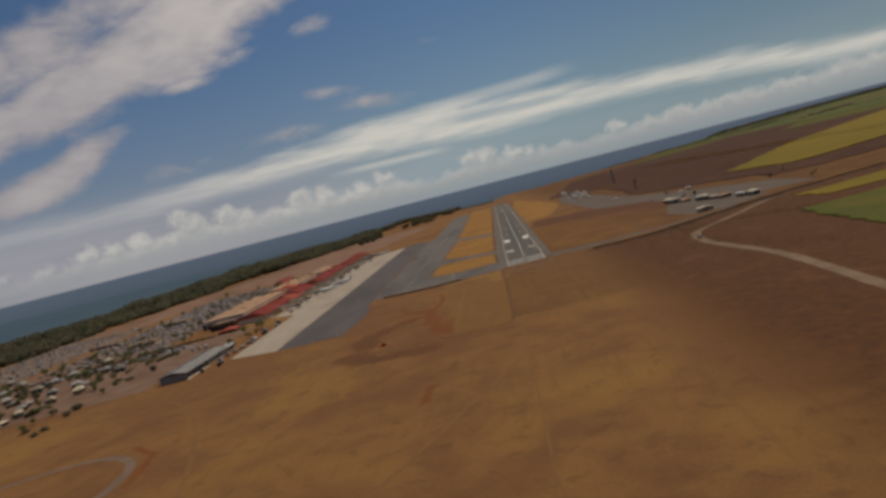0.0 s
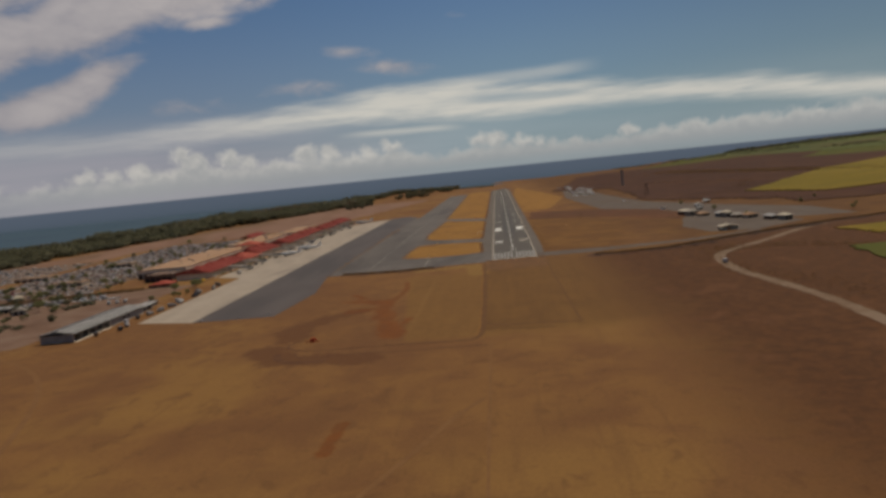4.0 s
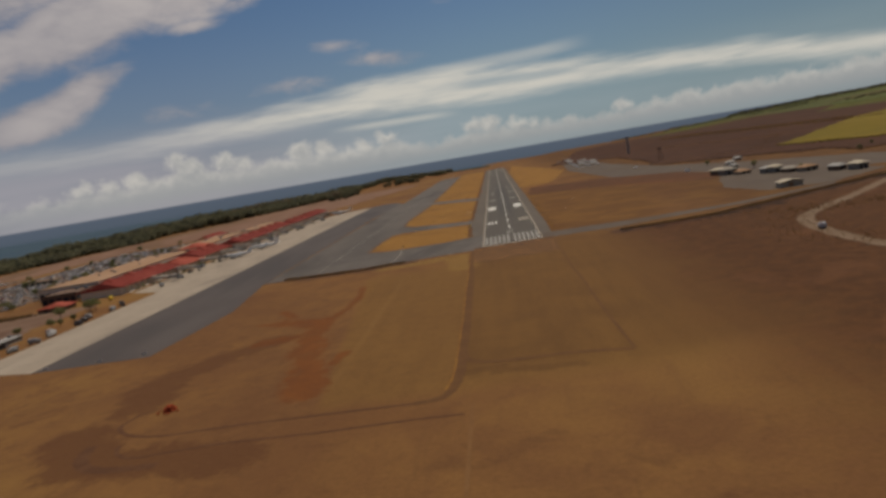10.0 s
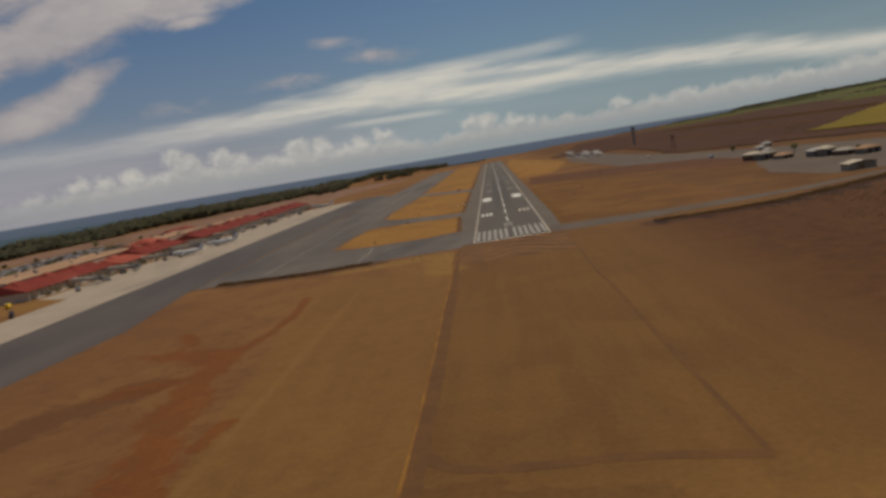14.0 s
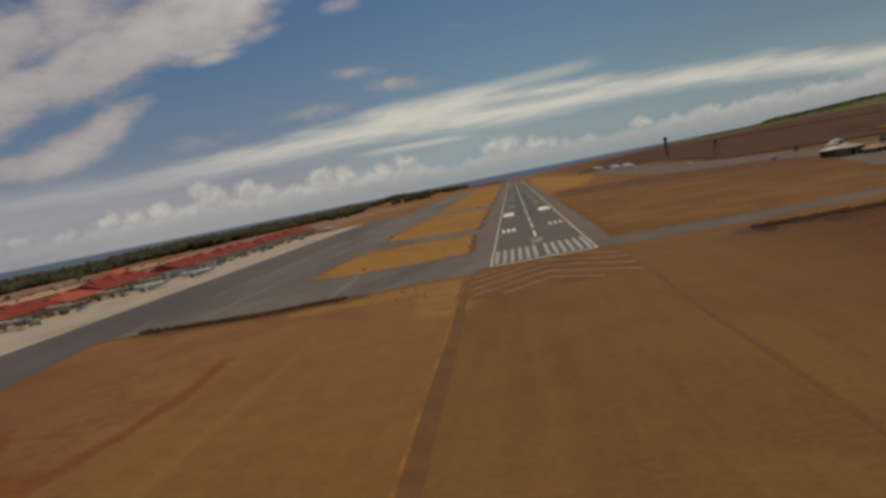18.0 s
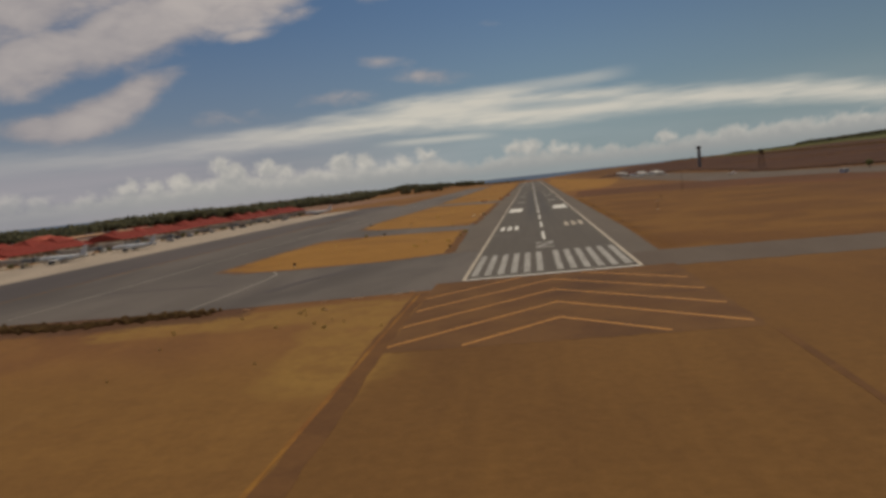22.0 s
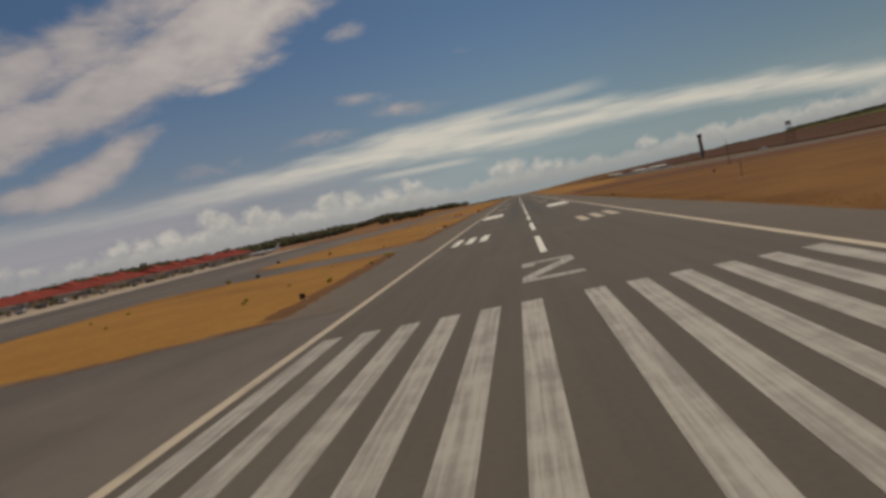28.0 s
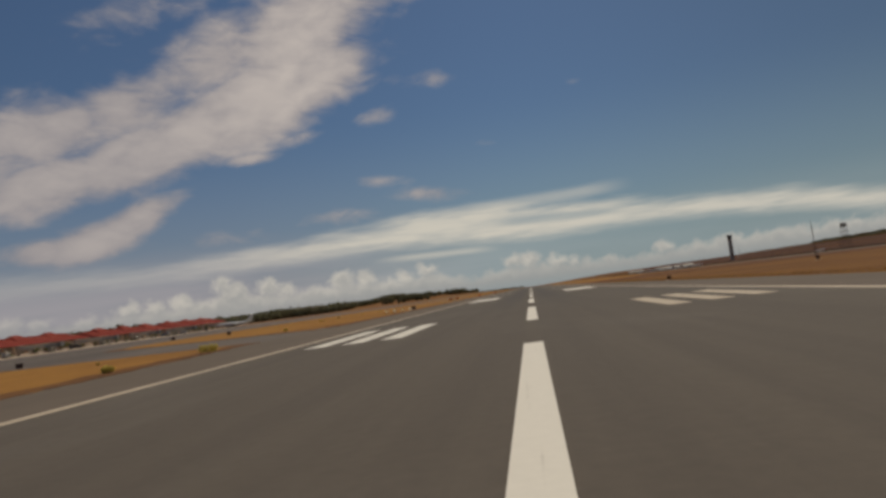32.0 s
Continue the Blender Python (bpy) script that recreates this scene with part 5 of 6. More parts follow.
# ---------------------------------------------------------------- towers and masts
def control_tower(x, y):
    t = thing("control_tower", "slim concrete control tower with a flared dark cab", "tower", "", pose(x, y, hgt(x, y)))
    bm = bmesh.new()
    tube(bm, (0, 0, -1), (0, 0, 36), 3.7, 3.3, 8)
    part("shaft", bm, M_TOWER, t)
    bm = bmesh.new()
    tube(bm, (0, 0, 36), (0, 0, 38.5), 3.3, 4.1, 8)
    part("gallery", bm, M_COL, t)
    bm = bmesh.new()
    tube(bm, (0, 0, 38.5), (0, 0, 43.0), 3.9, 4.4, 8)
    part("cab_window", bm, M_GLASS, t, "dark slanted cab glazing")
    bm = bmesh.new()
    tube(bm, (0, 0, 43.0), (0, 0, 44.2), 4.7, 4.5, 8)
    part("cab_roof", bm, M_TOWER, t)
    for dx, h in ((-1.5, 47), (1.2, 48)):
        bm = bmesh.new()
        tube(bm, (dx, 0, 44.1), (dx, 0, h), 0.12, 0.06, 5)
        part("antenna", bm, M_GREY, t)
    for k in range(7):
        part("slit_window", boxed(-0.6, 0.6, -3.75, -3.2, 5 + 4.4 * k, 6.6 + 4.4 * k), M_GLASS, t)


control_tower(347, 1347)


def lattice(x, y, h, w, name, label, head):
    """A four-legged braced mast with a platform on top."""
    t = thing(name, label, "mast", "", pose(x, y, hgt(x, y)))
    n = max(3, int(h / 4))
    corner = [(-1, -1), (1, -1), (1, 1), (-1, 1)]
    at = lambda i, c: Vector((c[0] * w * (1 - 0.55 * i / n), c[1] * w * (1 - 0.55 * i / n), h * i / n))
    for c in corner:
        bm = bmesh.new()
        tube(bm, at(0, c), at(n, c), 0.02 + 0.05 * w, 0.015 + 0.04 * w, 5)
        part("leg", bm, M_MAST, t)
    for i in range(n):
        for k in range(4):
            for low in (i, i + 1):
                part("brace", tube(bmesh.new(), at(low, corner[k]), at(i + 1, corner[(k + 1) % 4]), 0.012 + 0.016 * w, n=4), M_MAST, t)
    part("platform", boxed(-w * 0.8, w * 0.8, -w * 0.8, w * 0.8, h, h + 0.3), M_MAST, t)
    if head:
        bm = bmesh.new()
        tube(bm, (0, 0, h + 0.3), (0, 0, h + 3.4), w * 0.55, w * 0.75, 8)
        part("drum", bm, M_MAST, t)
    bm = bmesh.new()
    tube(bm, (0, 0, h), (0, 0, h + (6 if head else 2.5)), 0.1, 0.05, 5)
    part("antenna", bm, M_GREY, t)
    return t


lattice(300, 800, 20.5, 4.2, "radar_mast", "brown steel lattice mast with a drum on top", True)
lattice(112, 385, 11.5, 0.35, "light_mast", "thin steel lattice mast", False)
for x, y, h in ((61.5, 202, 4.4), (118, 505, 8)):
    t = thing("pole", "thin brown steel pole with a small lamp box", "pole", "poles", pose(x, y, 0))
    bm = bmesh.new()
    tube(bm, (0, 0, -0.3), (0, 0, h), 0.09, 0.06, 6)
    part("post", bm, M_MAST, t)
    part("lamp_box", boxed(-0.22, 0.22, -0.2, 0.2, h, h + 0.4, bevel=0.04), M_PALE, t)
    part("base", boxed(-0.4, 0.4, -0.4, 0.4, -0.3, 0.12, bevel=0.05), M_COL, t)


# ---------------------------------------------------------------- signs and lights by the runway
def field_sign(x, y, w, h, face, turn, label, z=0.0):
    t = thing("airfield_sign", label, "sign", "airfield signs", pose(x, y, z, 0, 0, turn))
    part("panel", boxed(-w / 2, w / 2, -0.12, 0.12, 0.25, 0.25 + h, bevel=0.03), face, t)
    part("frame", box(boxed(-w / 2 - 0.05, w / 2 + 0.05, -0.16, 0.16, 0.19, 0.26), -w / 2 - 0.05, w / 2 + 0.05, -0.16, 0.16, 0.24 + h, 0.31 + h), M_SIGN, t)
    for s in (-1, 1):
        bm = bmesh.new()
        tube(bm, (s * w * 0.35, 0, -0.3), (s * w * 0.35, 0, 0.25), 0.05, n=6)
        part("leg", bm, M_GREY, t)
    part("footing", boxed(-w / 2 - 0.1, w / 2 + 0.1, -0.35, 0.35, -0.3, 0.06), M_COL, t)


field_sign(-37, 96, 0.85, 0.66, M_SIGN, 6, "dark square distance board seen from behind", 0.06)
field_sign(-95, 79, 1.17, 0.75, M_SIGN, -8, "dark taxiway board in golden grass", 0.06)
field_sign(-97, 206, 1.5, 0.7, M_YSIGN, 10, "yellow taxiway board on short legs", 0.03)
field_sign(-38.5, 322, 1.44, 0.90, M_SIGN, 5, "dark distance board in golden grass", 0.06)
field_sign(34.5, 275, 0.85, 0.72, M_SIGN, -4, "dark distance board beside the runway", 0.06)
field_sign(82, 306, 1.0, 0.8, M_SIGN, 12, "dark equipment board in the grass", 0.05)
field_sign(-120, 317, 1.62, 0.75, M_SIGN, -6, "dark taxiway board on short legs", 0.1)
field_sign(-86, 203, 1.3, 0.7, M_SIGN, 0, "dark taxiway board on short legs", 0.03)
field_sign(-84, 281, 1.1, 0.7, M_SIGN, 4, "dark taxiway board on short legs", 0.07)
M_LAMP = lamp_glow("landing_light_glow", (1.0, 0.85, 0.5), 0.4)
for i in range(4):
    t = thing("approach_light", "low white light box beside the runway", "light", "approach lights", pose(-46 + 2.6 * i, 314, 0.07))
    part("housing", boxed(-0.45, 0.45, -0.5, 0.5, 0.35, 0.85, bevel=0.06), M_PALE, t)
    part("lens", boxed(-0.36, 0.36, -0.53, -0.49, 0.45, 0.75), M_LAMP, t, "glowing lens")
    for s in (-1, 1):
        bm = bmesh.new()
        tube(bm, (s * 0.3, 0, -0.3), (s * 0.3, 0, 0.36), 0.04, n=6)
        part("leg", bm, M_GREY, t)
for i, (x, y) in enumerate(((-40, 640), (-55, 615), (-33.5, 746), (-58, 600))):
    t = thing("marker_board", "small orange marker board in golden grass", "marker", "orange markers", pose(x, y, 0.07))
    part("board", boxed(-1.3, 1.3, -0.08, 0.08, 0.2, 1.3, bevel=0.03), M_ORANGE, t)
    for s in (-1, 1):
        part("leg", boxed(s * 0.9 - 0.05, s * 0.9 + 0.05, -0.05, 0.05, -0.3, 0.25), M_GREY, t)

for i, (x, y, n, a) in enumerate(((224, 1130, 16, 10), (206, 1195, 15, 8), (240, 1270, 16, 14), (232, 1390, 15, 8), (204, 1450, 16, 6), (212, 1585, 15, 6))):
    t = thing("row_hangar", "long low row hangar with a pale sheet roof", "hangar", "row hangars", pose(x, y, 0.03, 0, 0, a))
    part("wall", boxed(-n / 2, n / 2, -5, 5, -0.2, 3.2), M_WALL, t)
    part("roof", gable(bmesh.new(), -5.8, 5.8, -n / 2 - 0.6, n / 2 + 0.6, 3.2, 2.1, 0.3), M_PALE, t, "pale sheet roof").matrix_basis = pose(0, 0, 0, 0, 0, 90)
    for k in range(4):
        part("door", boxed(-n / 2 + n * (k + 0.15) / 4, -n / 2 + n * (k + 0.85) / 4, -5.12, -4.9, 0, 2.8), M_PALE, t)

# ---------------------------------------------------------------- aircraft
def wing_mesh(root, tip, span, sweep, rise, th, s):
    """One wing half: root and tip chords, swept, tapered in thickness."""
    bm = bmesh.new()
    v = []
    for x, c, y, z, t in ((0, root, 0, 0, th), (s * span, tip, -sweep, rise, th * 0.35)):
        v.append([bm.verts.new(p) for p in ((x, y + c * 0.5, z), (x, y + c * 0.15, z + t), (x, y - c * 0.5, z), (x, y + c * 0.15, z - t * 0.5))])
    for i in range(4):
        bm.faces.new((v[0][i], v[0][(i + 1) % 4], v[1][(i + 1) % 4], v[1][i]))
    bm.faces.new(v[0])
    bm.faces.new(v[1][::-1])
    bmesh.ops.recalc_face_normals(bm, faces=bm.faces)
    return bm


def airliner(tail_mat):
    t = thing("airliner", "white twin-engined airliner parked at the terminal", "aircraft", "parked airliners")
    st = [(19, 0.1, 0.1, 2.7), (18.2, 0.9, 0.9, 2.8), (16.5, 1.6, 1.65, 3.0), (13.5, 1.85, 1.9, 3.2), (-8, 1.85, 1.9, 3.2), (-13, 1.45, 1.4, 3.6), (-18.5, 0.35, 0.4, 4.4)]
    part("fuselage", lathe(bmesh.new(), st), M_PLANE, t, "white rounded fuselage", smooth=True)
    for s in (-1, 1):
        w = part("wing", wing_mesh(6.2, 1.8, 14.5, 5.0, 1.0, 0.45, s), M_PLANE, t)
        w.matrix_basis = pose(s * 1.2, 1.5, 2.2)
        h = part("tailplane", wing_mesh(3.2, 1.2, 5.2, 2.2, 0.2, 0.2, s), M_PLANE, t)
        h.matrix_basis = pose(s * 0.3, -16.8, 4.6)
        part("engine", lathe(bmesh.new(), [(5.6, 0.85, 0.85, 1.35), (5.2, 1.0, 1.0, 1.35), (3, 0.95, 0.95, 1.35), (1.6, 0.55, 0.55, 1.35)], 10), M_GREY, t).matrix_basis = pose(s * 5.2, 0, 0)
        eng = t.children[-1] if t.children[-1].name.startswith("engine") else [c for c in t.children if c.name.startswith("engine")][-1]
        part("intake", tube(bmesh.new(), (0, 5.5, 1.35), (0, 5.66, 1.35), 0.78, n=10), M_BLACK, eng)
        part("exhaust", tube(bmesh.new(), (0, 1.3, 1.35), (0, 1.7, 1.35), 0.42, n=10), M_DARK, eng)
        part("window_band", boxed(s * 1.8 - 0.09, s * 1.8 + 0.09, -9, 13, 3.55, 3.85), M_GLASS, t)
        bm = tube(bmesh.new(), (s * 2.4 - 0.25, -1.0, 0.55), (s * 2.4 + 0.25, -1.0, 0.55), 0.55, n=10)
        part("wheel", bm, M_BLACK, t)
        part("gear_leg", tube(bmesh.new(), (s * 2.4, -1.0, 0.5), (s * 2.2, -0.9, 2.2), 0.14, n=6), M_GREY, t)
    bm = bmesh.new()
    v = [[bm.verts.new((x, y, z)) for y, z in ((-13.2, 4.9), (-18.6, 4.9), (-20.2, 10.4), (-17.8, 10.4))] for x in (-0.16, 0.16)]
    for i in range(4):
        bm.faces.new((v[0][i], v[0][(i + 1) % 4], v[1][(i + 1) % 4], v[1][i]))
    bm.faces.new(v[0][::-1]), bm.faces.new(v[1])
    bmesh.ops.recalc_face_normals(bm, faces=bm.faces)
    part("fin", bm, tail_mat, t)
    part("cockpit_window", boxed(-0.9, 0.9, 16.3, 17.2, 3.75, 4.35), M_GLASS, t)
    part("wheel", tube(bmesh.new(), (-0.25, 13.5, 0.5), (0.25, 13.5, 0.5), 0.4, n=10), M_BLACK, t)
    part("gear_leg", tube(bmesh.new(), (0, 13.5, 0.5), (0, 13.5, 1.8), 0.12, n=6), M_GREY, t)
    return t


liner = airliner(M_PLANE)
for x, y, a in ((-297, 305, 84), (-304, 783, 97)):
    copy_thing(liner, pose(x, y, 0.04, 0, 0, a))
liner.matrix_basis = pose(-308, 240, 0.04, 0, 0, 86)


def light_plane():
    t = thing("light_aircraft", "small white high-wing aircraft tied down on the ramp", "aircraft", "parked light aircraft")
    part("fuselage", lathe(bmesh.new(), [(2.9, 0.15, 0.15, 1.2), (2.6, 0.5, 0.5, 1.2), (1.2, 0.55, 0.65, 1.35), (-0.6, 0.52, 0.62, 1.4), (-4.6, 0.12, 0.18, 1.55)], 8), M_PLANE, t, smooth=True)
    part("wing", boxed(-5.4, 5.4, 0.0, 1.5, 2.05, 2.22, bevel=0.06), M_PLANE, t)
    part("tailplane", boxed(-1.7, 1.7, -4.7, -3.9, 1.5, 1.6), M_PLANE, t)
    part("fin", boxed(-0.06, 0.06, -4.8, -3.7, 1.5, 2.8), M_PLANE, t)
    part("windscreen", boxed(-0.5, 0.5, 0.6, 1.35, 1.6, 2.06), M_GLASS, t)
    for x, y in ((-1.1, 0.2), (1.1, 0.2), (0, 1.9)):
        part("wheel", tube(bmesh.new(), (x - 0.08, y, 0.22), (x + 0.08, y, 0.22), 0.22, n=8), M_BLACK, t)
        part("gear_leg", tube(bmesh.new(), (x, y, 0.22), (x * 0.4, y, 1.0), 0.05, n=5), M_GREY, t)
    return t


rng = random.Random(31)
lp = light_plane()
for i in range(26):
    row, k = divmod(i, 9)
    x, y = 182 + 20 * row + rng.uniform(-2, 2) + k * 2.0, 1040 + 44 * k + rng.uniform(-4, 4) + row * 10
    copy_thing(lp, pose(x, y, 0.03, 0, 0, rng.choice((60, 64, 240)) + rng.uniform(-8, 8)))
lp.matrix_basis = pose(232, 690, 0.03, 0, 0, 40)


def jet_bridge(x, y, turn, n):
    t = thing("jet_bridge", "grey covered boarding bridge on steel legs", "boarding bridge", "boarding bridges", pose(x, y, 0.04, 0, 0, turn))
    part("tunnel", boxed(-12, 6, -1.5, 1.5, 3.4, 6.2, bevel=0.15), M_COL, t)
    part("outer_tunnel", boxed(5.8, 15, -1.25, 1.25, 3.3, 5.9, bevel=0.15), M_PALE, t)
    part("cab", boxed(14.8, 18, -1.8, 1.8, 3.0, 6.1, bevel=0.25), M_GREY, t)
    part("rotunda", tube(bmesh.new(), (-13.5, 0, 2.8), (-13.5, 0, 6.6), 2.3, n=10), M_COL, t)
    part("column", tube(bmesh.new(), (-13.5, 0, -0.2), (-13.5, 0, 2.9), 0.7, n=8), M_COL, t)
    for s in (-1, 1):
        part("leg", tube(bmesh.new(), (11, s * 1.3, 0.4), (11, s * 1.3, 3.4), 0.2, n=6), M_GREY, t)
        part("wheel", tube(bmesh.new(), (11, s * 1.6, 0.45), (11, s * 1.2, 0.45), 0.45, n=8), M_BLACK, t)


for i, y in enumerate((110, 165, 226, 290, 338, 400, 466, 530, 592, 660, 722, 800)):
    jet_bridge(-331, y, -18 + (i * 37) % 30, i)


# ---------------------------------------------------------------- vehicles
def car(paint, label):
    bm = bmesh.new()
    prof = [(-2.15, 0.35), (2.15, 0.35), (2.15, 0.85), (1.2, 0.95), (0.5, 1.42), (-1.2, 1.45), (-1.9, 0.98), (-2.15, 0.9)]
    L, R = [[bm.verts.new((s * (0.88 if z < 1.2 else 0.72), y, z)) for y, z in prof] for s in (-1, 1)]
    for i in range(len(prof)):
        j = (i + 1) % len(prof)
        bm.faces.new((L[i], L[j], R[j], R[i]))
    bm.faces.new(L[::-1]), bm.faces.new(R)
    bmesh.ops.recalc_face_normals(bm, faces=bm.faces)
    c = tagged(part("car", bm, paint), label, "car", "parked cars")
    part("windows", box(box(boxed(-0.83, -0.79, -1.3, 0.7, 0.98, 1.34), 0.79, 0.83, -1.3, 0.7, 0.98, 1.34), -0.66, 0.66, 0.62, 0.86, 1.0, 1.36), M_GLASS, c)
    w = None
    for x in (-0.82, 0.82):
        for y in (-1.35, 1.35):
            if w is None:
                w = part("wheel", tube(bmesh.new(), (-0.1, 0, 0), (0.1, 0, 0), 0.33, n=8), M_BLACK, c)
                w.matrix_basis = pose(x, y, 0.33)
            else:
                again("wheel", w, c, pose(x, y, 0.33))
    return c


slab("car_park", [(-664, 14), (-474, 14), (-474, 640), (-664, 640)], 0.06, M_LOT, "grey-brown asphalt car park with rows of cars")
slab("car_park_south", [(-900, 70), (-690, 60), (-690, 430), (-880, 440)], 0.3, M_LOT, "worn car park of hire cars", 4.0)
rng = random.Random(77)
protos = [car(p, "parked " + n + " saloon car") for p, n in zip(CAR_PAINTS, ("plain white", "silver grey", "dark grey", "dull red", "dark blue", "pale tan"))]
cells = []
for row in range(11):
    x = -654 + 17.5 * row
    for k in range(190):
        y = 24 + 3.2 * k
        if rng.random() < 0.6:
            cells.append((x + (5.2 if k % 2 else 0) + rng.uniform(-0.3, 0.3), y, 90 if rng.random() < 0.5 else -90))
rng.shuffle(cells)
OFFICES = ((-572, -528, 104, 122), (-690, -640, 205, 226), (-612, -570, 300, 316))
for x0, x1, y0, y1 in OFFICES:
    flat_building("hire_car_office", x0, x1, y0, y1, 4.6, M_TAN, M_WALL, "low tan-roofed office among parked cars", "building", "hire car offices", 2, 6, 5)
cells = [c for c in cells if not any(x0 - 4 < c[0] < x1 + 4 and y0 - 4 < c[1] < y1 + 4 for x0, x1, y0, y1 in OFFICES)]
near = [c for c in cells if c[1] < 330][:280]
rest = [c for c in cells if c not in near]
used = set()
for x, y, a in near:
    k = rng.choices(range(6), (7, 5, 4, 1.2, 1.4, 1.4))[0]
    if k in used:
        copy_thing(protos[k], pose(x, y, 0.06, 0, 0, a + rng.uniform(-3, 3)))
    else:
        protos[k].matrix_basis, _ = pose(x, y, 0.06, 0, 0, a), used.add(k)
for k, c in enumerate(protos):
    if k not in used:
        c.matrix_basis = pose(-480 - 3 * k, 20, 0.06)


def car_crowd(name, places, mat, label):
    """Rows of distant parked cars joined in one mesh."""
    prof = [(-2.15, 0.25), (2.15, 0.25), (2.15, 0.85), (1.2, 0.95), (0.5, 1.42), (-1.2, 1.45), (-2.15, 0.9)]
    verts, faces = [], []
    for x, y, z, a in places:
        c, s, b, n = math.cos(radians(a)), math.sin(radians(a)), len(verts), len(prof)
        for side in (-0.85, 0.85):
            verts += [(x + c * side - s * py, y + s * side + c * py, z + pz) for py, pz in prof]
        faces += [(b + i, b + (i + 1) % n, b + n + (i + 1) % n, b + n + i) for i in range(n)] + [tuple(range(b + n - 1, b - 1, -1)), tuple(range(b + n, b + 2 * n))]
    tagged(obj(name, verts, faces, mat), label, "cars", kind="stuff")


far = [(x, y, 0.06, a) for x, y, a in rest]
for i in range(900):
    x, y = -890 + 10.5 * rng.randrange(19) + rng.uniform(-0.5, 0.5), 75 + 3.1 * rng.randrange(112)
    if rng.random() < 0.55 and x < -696:
        far.append((x, y, 0.3, 90))
for i in range(160):
    far.append((-660 + 2.9 * (i % 90) + rng.uniform(-0.5, 0.5), -22 - 12 * (i // 90) - 0.16 * (i % 90) + rng.uniform(-1, 1), 0.0, rng.uniform(-5, 5)))
rng.shuffle(far)
n = len(far)
for name, a, b, m, lab in (("car_crowd_white", 0, 0.5, CAR_PAINTS[0], "distant rows of parked white cars"), ("car_crowd_grey", 0.5, 0.75, CAR_PAINTS[1], "distant rows of parked silver cars"), ("car_crowd_dark", 0.75, 1.0, CAR_PAINTS[2], "distant rows of parked dark cars")):
    car_crowd(name, far[int(a * n):int(b * n)], m, lab)


def truck(x, y, a, paint, label, length=7.0):
    t = thing("truck", label, "truck", "apron vehicles", pose(x, y, 0.04, 0, 0, a))
    part("cargo_box", boxed(-1.2, 1.2, -length / 2, length / 2 - 2.0, 0.9, 3.3, bevel=0.08), paint, t)
    part("cab", boxed(-1.1, 1.1, length / 2 - 1.9, length / 2, 0.6, 2.5, bevel=0.2), paint, t)
    part("windscreen", boxed(-0.95, 0.95, length / 2 - 0.12, length / 2 + 0.04, 1.5, 2.3), M_GLASS, t)
    part("chassis", boxed(-0.9, 0.9, -length / 2, length / 2 - 0.3, 0.5, 0.9), M_BLACK, t)
    for s in (-1, 1):
        for y2 in (-length / 2 + 1.4, length / 2 - 1.2):
            w = part("wheel", tube(bmesh.new(), (s * 0.85, y2, 0.5), (s * 1.15, y2, 0.5), 0.5, n=10), M_BLACK, t)
            part("hub", tube(bmesh.new(), (s * 1.1, y2, 0.5), (s * 1.18, y2, 0.5), 0.22, n=8), M_GREY, w)


truck(-345, 38, 20, M_YSIGN, "yellow service truck beside the terminal", 8)
rng = random.Random(9)
for i in range(22):
    truck(-320 + rng.uniform(-10, 14), 80 + 34 * i + rng.uniform(-9, 9), rng.uniform(0, 360), rng.choice((CAR_PAINTS[0], CAR_PAINTS[1], CAR_PAINTS[5], CAR_PAINTS[2])), "boxy service truck on the aircraft stands", rng.uniform(5, 8))
for i in range(16):
    truck(-312 + rng.uniform(-4, 8), -225 + 15 * i + rng.uniform(-4, 4), rng.uniform(0, 360), rng.choice((CAR_PAINTS[0], CAR_PAINTS[2], CAR_PAINTS[1])), "service truck parked by the hangar", rng.uniform(5, 8))
truck(164, -140, 8, CAR_PAINTS[0], "white pick-up van on the dirt road", 5)
for x, y, a in ((-192, -200, 80), (-214, -203, 86), (-243, -203, 95)):
    t = thing("barricade", "low white barricade at the edge of the apron", "barricade", "apron barricades", pose(x, y, 0.035, 0, 0, a))
    part("board", boxed(-0.08, 0.08, -1.1, 1.1, 0.35, 0.95, bevel=0.03), CAR_PAINTS[0], t)
    for s in (-0.8, 0.8):
        part("foot", boxed(-0.35, 0.35, s - 0.06, s + 0.06, -0.05, 0.4, bevel=0.02), M_GREY, t)
# parked buses and vans along the road behind the hangar
for i in range(17):
    u = i / 16
    if i not in (3, 8, 13):
        truck(-575 + 150 * u + rng.uniform(-2, 2), -62 + 36 * u + rng.uniform(-2, 2), 76 + rng.uniform(-6, 6), CAR_PAINTS[0], "white box van parked along the road", rng.uniform(6, 8.5))
for i in range(3):
    truck(-392 + 7 * i, -72 + 2 * i, 12, CAR_PAINTS[0], "white van parked in the dirt yard", 5)


